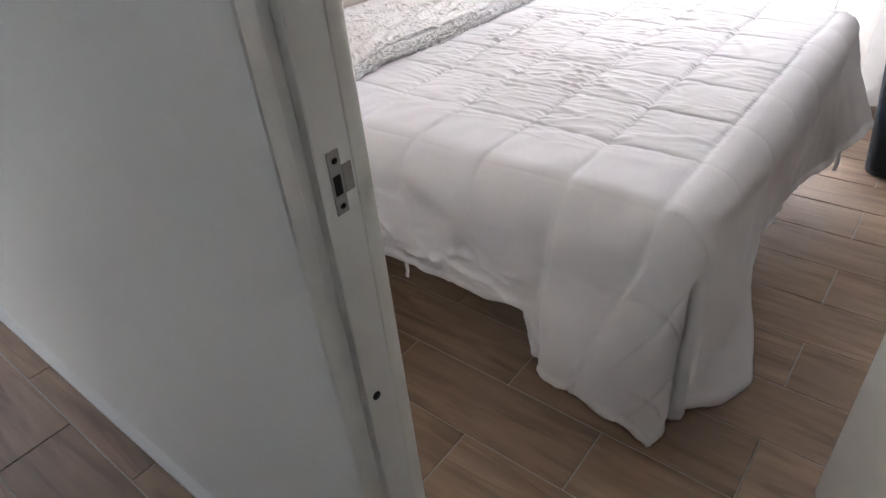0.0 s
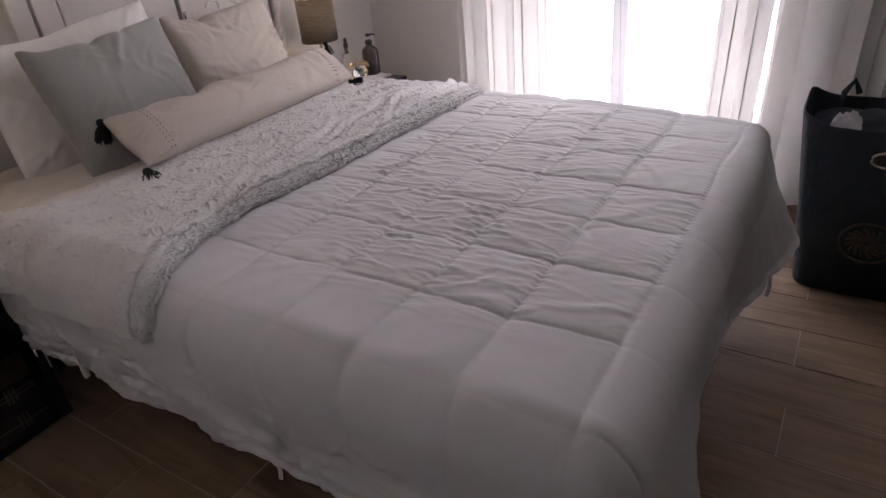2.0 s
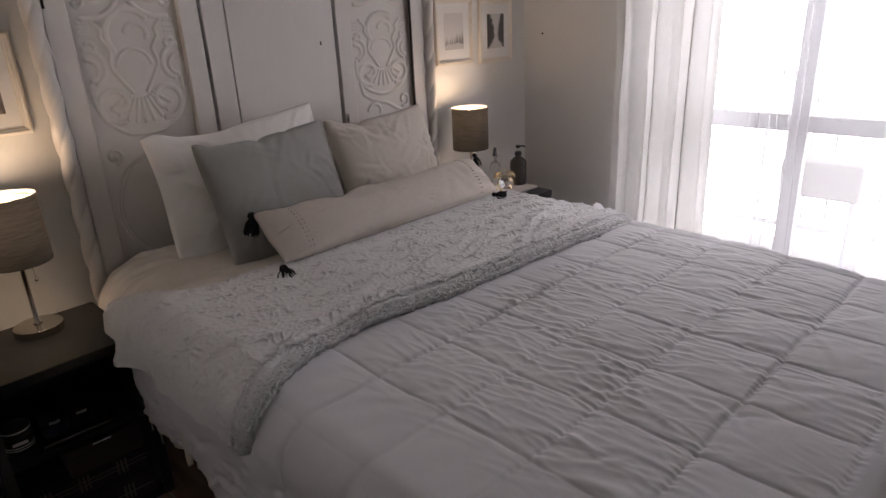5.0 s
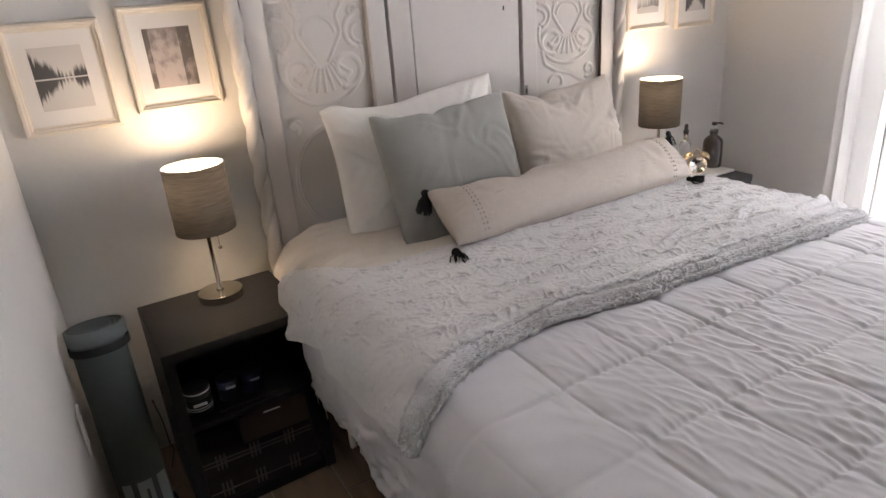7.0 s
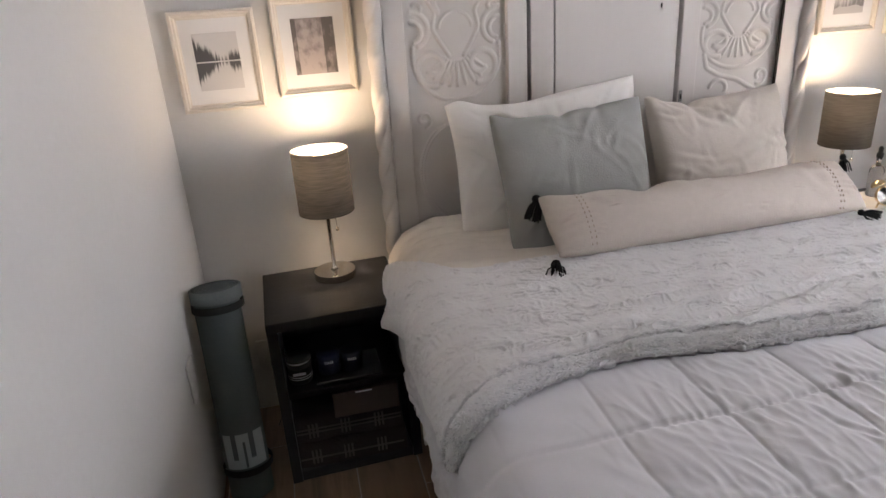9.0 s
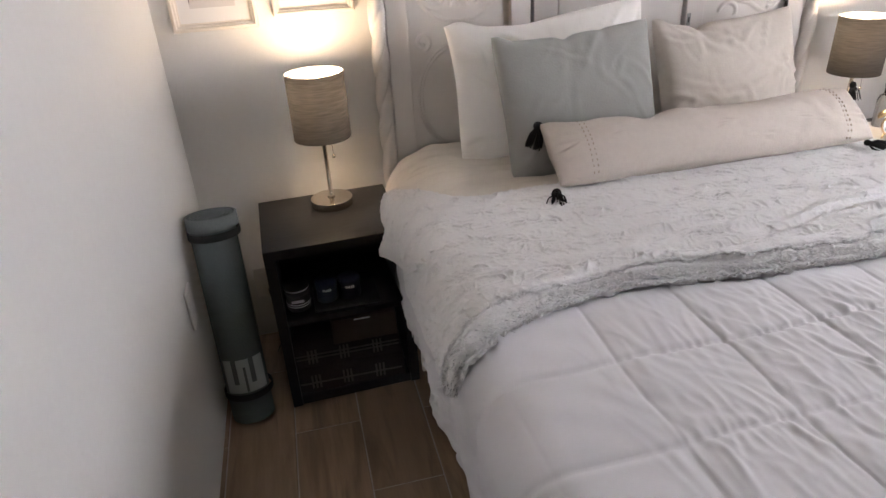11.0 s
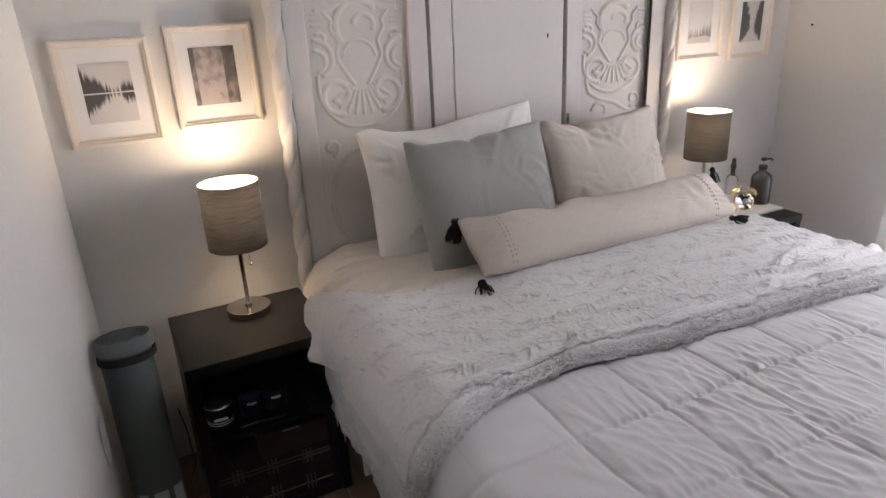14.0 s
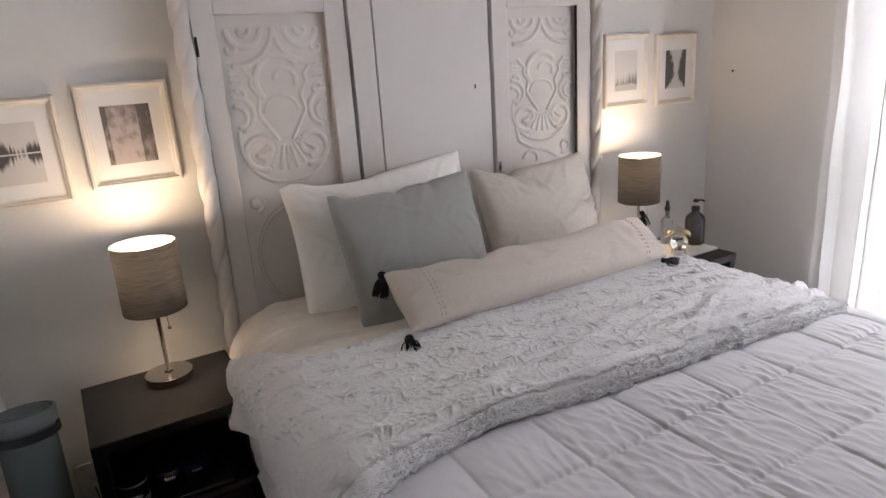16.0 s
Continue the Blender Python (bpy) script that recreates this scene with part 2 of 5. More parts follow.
def picture_print(name, kind, pale, dark, seed):
    """A faded grey landscape print on the y (across) and z (up) face of its board."""
    mat = bpy.data.materials.new(name)
    mat.use_nodes = True
    nt = mat.node_tree
    n, link = nt.nodes, nt.links.new
    b = n["Principled BSDF"]
    b.inputs["Roughness"].default_value = 0.7
    co = n.new("ShaderNodeTexCoord")
    sep = n.new("ShaderNodeSeparateXYZ")
    link(co.outputs["Generated"], sep.inputs[0])

    def calc(op, a, c=0.0, d=None):
        k = n.new("ShaderNodeMath")
        k.operation = op
        for i, v in enumerate((a, c) if d is None else (a, c, d)):
            if isinstance(v, (int, float)):
                k.inputs[i].default_value = v
            else:
                link(v, k.inputs[i])
        return k.outputs[0]

    def grain_(sy, sz, detail=5.0):
        mp = n.new("ShaderNodeMapping")
        mp.inputs["Location"].default_value = (seed, seed * 2, seed)
        mp.inputs["Scale"].default_value = (1, sy, sz)
        link(co.outputs["Generated"], mp.inputs[0])
        t = n.new("ShaderNodeTexNoise")
        t.inputs["Scale"].default_value, t.inputs["Detail"].default_value = 1.0, detail
        link(mp.outputs[0], t.inputs["Vector"])
        return t.outputs[0]

    y, z = sep.outputs["Y"], sep.outputs["Z"]
    if kind == "lake":
        off = calc("ABSOLUTE", calc("SUBTRACT", z, 0.5))
        side = calc("ABSOLUTE", calc("SUBTRACT", y, 0.62))
        height = calc("ADD", calc("MULTIPLY", side, 0.6), calc("MULTIPLY", calc("SUBTRACT", grain_(22, 0.5), 0.5), 0.55))
        v = calc("SUBTRACT", height, calc("SUBTRACT", off, 0.03))
        v = calc("MULTIPLY", v, calc("GREATER_THAN", off, 0.012))
        low, high = 0.0, 0.10
    elif kind == "forest":
        side = calc("ABSOLUTE", calc("SUBTRACT", y, 0.42))
        trunks = calc("GREATER_THAN", side, 0.31)
        v = calc("ADD", calc("MULTIPLY", trunks, 0.35), calc("MULTIPLY", calc("SUBTRACT", grain_(7, 6), 0.42), 1.1))
        v = calc("ADD", v, calc("MULTIPLY", calc("SUBTRACT", z, 0.6), 0.25))
        low, high = 0.0, 0.42
    elif kind == "mist":
        v = calc("SUBTRACT", calc("ADD", calc("MULTIPLY", grain_(18, 0.6), 0.5), calc("MULTIPLY", y, 0.15)), calc("ADD", z, 0.0))
        v = calc("MULTIPLY", v, calc("GREATER_THAN", z, calc("MULTIPLY", grain_(3, 1), 0.3)))
        low, high = -0.08, 0.16
    else:
        side = calc("ABSOLUTE", calc("SUBTRACT", y, 0.52))
        gap = calc("ADD", calc("MULTIPLY", calc("SUBTRACT", z, 0.35), calc("MULTIPLY", calc("SUBTRACT", z, 0.35), 0.55)), 0.04)
        v = calc("ADD", calc("SUBTRACT", side, gap), calc("MULTIPLY", calc("SUBTRACT", grain_(14, 9), 0.5), 0.35))
        v = calc("SUBTRACT", v, calc("MULTIPLY", calc("LESS_THAN", z, 0.3), calc("SUBTRACT", 0.30, z)))
        low, high = 0.0, 0.12
    r = n.new("ShaderNodeMapRange")
    r.inputs[1].default_value, r.inputs[2].default_value = low, high
    link(v, r.inputs[0])
    mx = n.new("ShaderNodeMix")
    mx.data_type = "RGBA"
    mx.inputs[6].default_value, mx.inputs[7].default_value = (*pale, 1), (*dark, 1)
    link(r.outputs[0], mx.inputs[0])
    link(mx.outputs[2], b.inputs["Base Color"])
    return mat


# ---- mesh helpers ----
def finish(name, bm, mat, smooth=True):
    mesh = bpy.data.meshes.new(name)
    bm.normal_update()
    bm.to_mesh(mesh)
    bm.free()
    for p in mesh.polygons:
        p.use_smooth = smooth
    for m in (mat if isinstance(mat, (list, tuple)) else [mat]):
        mesh.materials.append(m)
    return mesh


def part(name, bm, mat, parent, label="", smooth=True):
    """Links a bmesh as one mesh object under a thing or a part."""
    ob = new(name, finish(name, bm, mat, smooth))
    if parent:
        ob.parent = parent
        ob.matrix_parent_inverse = Matrix()
    if label:
        ob["label"] = label
    return ob


def thing(name, m, label, category, group="", kind=""):
    ob = new(name)
    ob.empty_display_size = 0.1
    ob.matrix_world = m
    return tagged(ob, label, category, group, kind)


def box(x0, y0, z0, x1, y1, z1, bevel=0.0, seg=2, bm=None):
    out = bm or bmesh.new()
    made = bmesh.ops.create_cube(out, size=1, matrix=Matrix.LocRotScale(((x0 + x1) / 2, (y0 + y1) / 2, (z0 + z1) / 2), None, (x1 - x0, y1 - y0, z1 - z0)))
    if bevel:
        edges = list({e for v in made["verts"] for e in v.link_edges})
        bmesh.ops.bevel(out, geom=edges, offset=bevel, segments=seg, affect="EDGES", profile=0.5, clamp_overlap=True)
    return out


def lathe(rings, seg=40, bm=None, centre=(0, 0, 0), cap=True):
    """A turned body from (radius, height) rings."""
    out = bm or bmesh.new()
    rows = []
    for r, z in rings:
        rows.append([out.verts.new((centre[0] + r * math.cos(2 * math.pi * i / seg), centre[1] + r * math.sin(2 * math.pi * i / seg), centre[2] + z)) for i in range(seg)])
    for a, b in zip(rows, rows[1:]):
        for i in range(seg):
            out.faces.new((a[i], a[(i + 1) % seg], b[(i + 1) % seg], b[i]))
    if cap:
        out.faces.new(list(reversed(rows[0])))
        out.faces.new(rows[-1])
    return out


def tube(points, radius, seg=8, bm=None, closed=False):
    out = bm or bmesh.new()
    pts = [Vector(p) for p in points]
    rows = []
    for i, p in enumerate(pts):
        a = pts[(i - 1) % len(pts)] if closed or i else p
        b = pts[(i + 1) % len(pts)] if closed or i < len(pts) - 1 else p
        d = (b - a).normalized()
        side = d.cross(Vector((0, 0, 1)))
        side = (side if side.length > 0.05 else d.cross(Vector((1, 0, 0)))).normalized()
        up = side.cross(d)
        rows.append([out.verts.new(p + radius * (math.cos(2 * math.pi * k / seg) * side + math.sin(2 * math.pi * k / seg) * up)) for k in range(seg)])
    pairs = list(zip(rows, rows[1:])) + ([(rows[-1], rows[0])] if closed else [])
    for a, b in pairs:
        for k in range(seg):
            out.faces.new((a[k], a[(k + 1) % seg], b[(k + 1) % seg], b[k]))
    if not closed:
        out.faces.new(list(reversed(rows[0])))
        out.faces.new(rows[-1])
    return out


def sheet(P, bm=None):
    """A surface from an array of points, rows by columns."""
    out = bm or bmesh.new()
    rows = [[out.verts.new(p) for p in r] for r in P.tolist()]
    for a, b in zip(rows, rows[1:]):
        for i in range(len(a) - 1):
            out.faces.new((a[i], a[i + 1], b[i + 1], b[i]))
    return out


def fields(seed, waves, lo, hi, ratio=1.0, lean=0.0, about=0.6):
    """Smooth random waves over (a, b): random directions round lean, wave lengths from lo to hi metres."""
    rng = np.random.default_rng(seed)
    ks = 2 * np.pi / rng.uniform(lo, hi, waves)
    th = lean + rng.normal(0, about, waves)
    ph = rng.uniform(0, 6.28, waves)
    am = rng.uniform(0.5, 1.0, waves)

    def f(a, b):
        out = np.zeros_like(a)
        for k, t, p, w in zip(ks, th, ph, am):
            out += w * np.sin(k * (np.cos(t) * a * ratio + np.sin(t) * b) + p)
        return out / np.sqrt(waves)
    return f


def creases(A, B, seed, marks, length, width, depth):
    """Short sharp folds over (A, B): marks gives each one's place and direction; a ridge with a furrow on one side."""
    rng = np.random.default_rng(seed)
    out = np.zeros_like(A)
    for a0, b0, th in marks:
        ln, wd, dp = rng.uniform(*length), rng.uniform(*width), rng.uniform(*depth)
        ca, sa = math.cos(th), math.sin(th)
        bow = rng.normal(0, 0.9) / ln
        p, q = (A - a0) * ca + (B - b0) * sa, -(A - a0) * sa + (B - b0) * ca
        near = (np.abs(p) < 2.3 * ln) & (np.abs(q) < 5 * wd + 0.3 * ln)
        if not near.any():
            continue
        p, q = p[near], (q[near] - bow * 0.18 * p[near] ** 2) / wd
        out[near] += dp * np.exp(-(p / ln) ** 2) * (np.exp(-q ** 2) - 0.7 * np.exp(-(q - 1.7 * rng.choice((-1, 1))) ** 2))
    return out


# ---- structure ----
X0, X1, Y0, Y1, TOP = -2.235, 1.25, 0.535, 3.5, 2.5
HALL_Y, HALL_S, HALL_W = 0.446, -0.75, -3.3
DOOR_L, DOOR_R, DOOR_H = -0.225, 0.555, 2.06
WIN_L, WIN_R, WIN_B, WIN_T = -1.56, -0.12, 0.06, 2.12


def structure(name, boxes, mat, label, category):
    bm = bmesh.new()
    for b in boxes:
        box(*b, bm=bm)
    ob = part(name, bm, mat, None, smooth=False)
    return tagged(ob, label, category, kind="structure")


structure("wall_west", [(X0 - 0.12, HALL_Y, 0, X0, Y1 + 0.15, TOP)], M["wall"], "light grey painted wall behind the headboard", "wall")
structure("wall_north", [(X0, Y1, 0, WIN_L, Y1 + 0.15, TOP), (WIN_R, Y1, 0, X1, Y1 + 0.15, TOP), (WIN_L, Y1, WIN_T, WIN_R, Y1 + 0.15, TOP), (WIN_L, Y1, 0, WIN_R, Y1 + 0.15, WIN_B)], M["wall"], "light grey painted wall around the glazed balcony door", "wall")
# out of view; its dark colour is there to cut the fill light
structure("wall_east", [(X1, HALL_Y, 0, X1 + 0.12, Y1 + 0.15, TOP)], M["bounce_cut"], "unseen bedroom end wall, darkened to cut bounced light", "wall")
structure("wall_south", [(X0, HALL_Y, 0, DOOR_L - 0.03, Y0, TOP), (DOOR_R + 0.03, HALL_Y, 0, X1, Y0, TOP), (DOOR_L - 0.03, HALL_Y, DOOR_H + 0.03, DOOR_R + 0.03, Y0, TOP)], M["wall"], "light grey painted wall with the doorway", "wall")
structure("wall_hall", [(HALL_W, HALL_S - 0.12, 0, X1 + 0.12, HALL_S, TOP), (X1 + 0.12, HALL_S - 0.12, 0, X1 + 0.24, HALL_Y, TOP), (HALL_W, HALL_Y, 0, X0 - 0.12, HALL_Y + 0.115, TOP)], M["wall"], "light grey painted hall walls", "wall")
structure("ceiling", [(HALL_W, HALL_S - 0.12, TOP, X1 + 0.24, Y1 + 0.15, TOP + 0.12)], M["ceiling"], "off-white painted plaster ceiling", "ceiling")
floor = structure("floor", [(HALL_W, HALL_S - 0.12, -0.1, X1 + 0.24, Y1 + 0.15, -0.0025)], M["grout"], "wood-look porcelain plank floor with pale grout", "floor")

structure("baseboard", [(HALL_W, 0.421, 0, DOOR_L - 0.03, HALL_Y, 0.013), (DOOR_R + 0.03, 0.421, 0, X1 + 0.12, HALL_Y, 0.013)], M["wall"], "low painted skirting along the hall wall", "baseboard")

# door lining: jambs with a stop, head
PROFILE = ((-0.03, 0.443), (-0.004, 0.443), (-0.001, 0.4445), (0.0, 0.448), (0.0, 0.461), (-0.001, 0.463), (-0.012, 0.464), (-0.012, 0.483), (-0.001, 0.484), (0.0, 0.486), (0.0, 0.529), (-0.03, 0.529))
bm = bmesh.new()
for x, s in ((DOOR_L, 1), (DOOR_R, -1)):
    rows = [[bm.verts.new((x + s * dx, y, z)) for dx, y in PROFILE] for z in (0.0, DOOR_H + 0.03)]
    for k in range(len(PROFILE)):
        j = (k + 1) % len(PROFILE)
        bm.faces.new((rows[0][k], rows[0][j], rows[1][j], rows[1][k]))
    bm.faces.new(rows[1])
bmesh.ops.recalc_face_normals(bm, faces=bm.faces)
box(DOOR_L, HALL_Y - 0.004, DOOR_H, DOOR_R, 0.529, DOOR_H + 0.03, 0.002, 1, bm)
jamb = tagged(part("door_frame", bm, M["jamb"], None, smooth=False), "grey painted metal door frame with a raised stop", "door frame", kind="structure")
bm = bmesh.new()
for x0, x1 in ((DOOR_L - 0.045, DOOR_L + 0.001), (DOOR_R - 0.001, DOOR_R + 0.045)):
    box(x0, 0.529, 0, x1, 0.552, DOOR_H + 0.045, 0.003, 2, bm)
box(DOOR_L + 0.001, 0.529, DOOR_H - 0.001, DOOR_R - 0.001, 0.552, DOOR_H + 0.045, 0.003, 2, bm)
tagged(part("trim", bm, M["door"], None), "white painted casing edge round the doorway", "trim", kind="structure")

# ---- door leaf, strike plate ----
LEAF = DOOR_R - DOOR_L - 0.008
door = thing("door_1", pose(DOOR_R - 0.002, Y0 + 0.002, 0.008, 0, 0, 109 - 180), "plain off-white painted door standing open into the bedroom", "door", kind="structure")
part("leaf", box(-LEAF, -0.038, 0, 0, 0, DOOR_H - 0.012, 0.003), M["door"], door, smooth=False)

strike = thing("strike_plate", pose(DOOR_L + 0.0005, 0.505, 1.028) @ Matrix.Diagonal((1, 0.86, 0.74, 1)), "worn steel strike plate screwed to the door jamb", "strike plate")
bm = box(0, -0.010, -0.047, 0.002, 0.009, 0.047, 0.0008, 1)
box(0, 0.009, -0.02, 0.002, 0.024, 0.022, 0.0008, 1, bm)
part("plate", bm, M["steel"], strike, smooth=False)
part("bolt_hole", box(0.0012, -0.007, -0.017, 0.0026, 0.004, 0.012), M["hole"], strike, smooth=False)
for z in (-0.035, 0.033):
    part("screw", lathe([(0.0042, 0), (0.0042, 0.0012), (0.002, 0.002)], 16), M["hole"], strike).matrix_basis = pose(0.0014, 0, z, 0, 90, 0)
hole = tagged(part("screw_hole", lathe([(0.006, 0), (0.006, 0.0015)], 16), M["hole"], None), "small dark screw hole in the door jamb", "screw hole")
hole.matrix_world = pose(DOOR_L + 0.0005, 0.498, 0.726, 0, 90, 0)

# ---- balcony door and curtains ----
win = thing("window_1", pose(0, 0, 0), "tall glazed balcony door with pale painted bars", "window", kind="structure")
yb = Y1 + 0.06
bm = bmesh.new()
for x in (WIN_L, WIN_R - 0.07):
    box(x, yb, WIN_B, x + 0.07, yb + 0.05, WIN_T, 0.004, 1, bm)
for z in (WIN_B, WIN_T - 0.07):
    box(WIN_L + 0.07, yb, z, WIN_R - 0.07, yb + 0.05, z + 0.07, 0.004, 1, bm)
part("window_frame", bm, M["bar"], win, smooth=False)
part("mullion", box(-0.875, yb + 0.004, WIN_B + 0.07, -0.805, yb + 0.046, WIN_T - 0.07, 0.004), M["bar"], win, smooth=False)
for a, b in ((WIN_L + 0.07, -0.875), (-0.805, WIN_R - 0.07)):
    part("transom", box(a, yb + 0.006, 0.865, b, yb + 0.044, 0.935, 0.004), M["bar"], win, smooth=False)
    for z0, z1 in ((WIN_B + 0.07, 0.865), (0.935, WIN_T - 0.07)):
        pane = part("pane", box(a, yb + 0.02, z0, b, yb + 0.024, z1), M["pane"], win, smooth=False)
        pane.visible_shadow = False


def curtain(name, x0, x1, y, folds, depth, mat, label, seed, slant=0.0):
    cols, rows = int(folds * 16), 60
    s = np.linspace(0, 1, cols)[None, :] * np.ones((rows, 1))
    h = np.linspace(0, 1, rows)[:, None] * np.ones((1, cols))
    f = fields(seed, 6, 0.25, 0.7)
    ph = 2 * np.pi * folds * (s + 0.05 * f(s, h * 0.25))
    P = np.empty((rows, cols, 3))
    P[..., 0] = x0 + (x1 - x0) * s + 0.012 * np.sin(2 * ph) + slant * 2.36 * h
    P[..., 1] = y + depth * np.sin(ph) * (0.75 + 0.25 * (1 - h)) + 0.01 * f(s * 0.8, h * 1.4)
    P[..., 2] = 0.02 + (2.36 - 0.02) * h
    ob = part(name, sheet(P), mat, None)
    return tagged(ob, label, "curtain")


tagged(part("curtain_rod", tube([(-1.75, 3.4, 2.38), (0.62, 3.4, 2.38)], 0.012, 12), M["steel"], None), "brushed steel curtain rod above the balcony door", "curtain rod")
curtain("curtain", -1.62, -1.352, 3.39, 2.1, 0.035, M["curtain"], "white curtain panel in soft vertical folds, drawn aside", 3)
curtain("curtain", -1.338, -1.125, 3.385, 1.6, 0.028, M["curtain"], "thin white curtain edge glowing against the balcony door", 4)
curtain("curtain", -0.415, -0.222, 3.385, 2.2, 0.03, M["curtain"], "white curtain panel beside the bright balcony door", 5, 0.030)
curtain("curtain", -0.206, 0.5, 3.4, 4.4, 0.04, M["curtain"], "white curtain panel behind the navy laundry hamper", 8, 0.030)
curtain("sheer_curtain", -1.36, -0.2, 3.455, 9, 0.012, M["sheer"], "thin white voile curtain across the balcony door", 11)

# ---- bed ----
BX0, BX1, BY0, BY1, BZ = -2.13, -0.09, 1.185, 2.7, 0.645
bed = thing("bed", pose(0, 0, 0), "queen bed with dark metal frame under white bedding", "bed")
bm = bmesh.new()
box(BX0 + 0.02, BY0 + 0.05, 0.22, BX1 - 0.03, BY0 + 0.09, 0.3, 0.004, 1, bm)
box(BX0 + 0.02, BY1 - 0.09, 0.22, BX1 - 0.03, BY1 - 0.05, 0.3, 0.004, 1, bm)
box(BX1 - 0.07, BY0 + 0.09, 0.22, BX1 - 0.03, BY1 - 0.09, 0.3, 0.004, 1, bm)
box(BX0 + 0.02, BY0 + 0.09, 0.22, BX0 + 0.06, BY1 - 0.09, 0.3, 0.004, 1, bm)
box(-1.12, BY0 + 0.09, 0.22, -1.08, BY1 - 0.09, 0.3, 0.004, 1, bm)
part("bed_frame", bm, M["espresso"], bed, "dark bed frame rails", smooth=False)
for x in (BX0 + 0.06, -1.1, BX1 - 0.1):
    for y in ((BY0 + 0.4, BY1 - 0.4) if x == -1.1 else (BY0 + 0.09, BY1 - 0.09)):
        part("leg", box(x - 0.025, y - 0.025, 0, x + 0.025, y + 0.025, 0.22, 0.004), M["espresso"], bed, smooth=False)
part("box_spring", box(BX0 + 0.01, BY0 + 0.03, 0.3, BX1 - 0.02, BY1 - 0.03, 0.4, 0.03, 3), M["sheet"], bed)
part("mattress", box(BX0, BY0 + 0.015, 0.4, BX1 - 0.01, BY1 - 0.015, BZ - 0.026, 0.08, 5), M["sheet"], bed, "mattress in a cream fitted sheet")


def drape(u, v, top, rad, x_end, y_lo, y_hi, flare=0.0, power=2.0, slack=0.0):
    """Where the cloth point lies that is u metres along the bed and v across, laid over its edges: it rolls over a rounded edge and hangs, radially round a corner."""
    du = np.maximum(u - (x_end - rad), 0)
    lo, hi = np.maximum((y_lo + rad) - v, 0), np.maximum(v - (y_hi - rad), 0)
    dv = lo + hi
    sgn = np.where(lo > 0, -1.0, 1.0)
    r2 = np.sqrt(du ** 2 + dv ** 2) + 1e-9
    r = (du ** power + dv ** power) ** (1 / power) + 1e-9
    cx, cy = du / r2, sgn * dv / r2
    r = r * (1 - slack * (2 * np.minimum(cx * cy, 0)) ** 2)
    bend = np.minimum(r, rad * np.pi / 2)
    fall = np.maximum(r - rad * np.pi / 2, 0)
    diag = 2 * cx * cy
    lean = flare(diag, fall) if callable(flare) else flare
    out = rad * np.sin(bend / rad) + fall * lean
    x = np.minimum(u, x_end - rad) + cx * out
    y = np.clip(v, y_lo + rad, y_hi - rad) + cy * out
    z = top - rad * (1 - np.cos(bend / rad)) - fall * np.sqrt(np.maximum(1 - lean ** 2, 0.1))
    n = np.stack([cx * np.sin(bend / rad), cy * np.sin(bend / rad), np.cos(bend / rad)], -1)
    return np.stack([x, y, z], -1), n, fall, diag, np.arctan2(cy, cx)


def step(x, a, b):
    t = np.clip((x - a) / (b - a), 0, 1)
    return t * t * (3 - 2 * t)


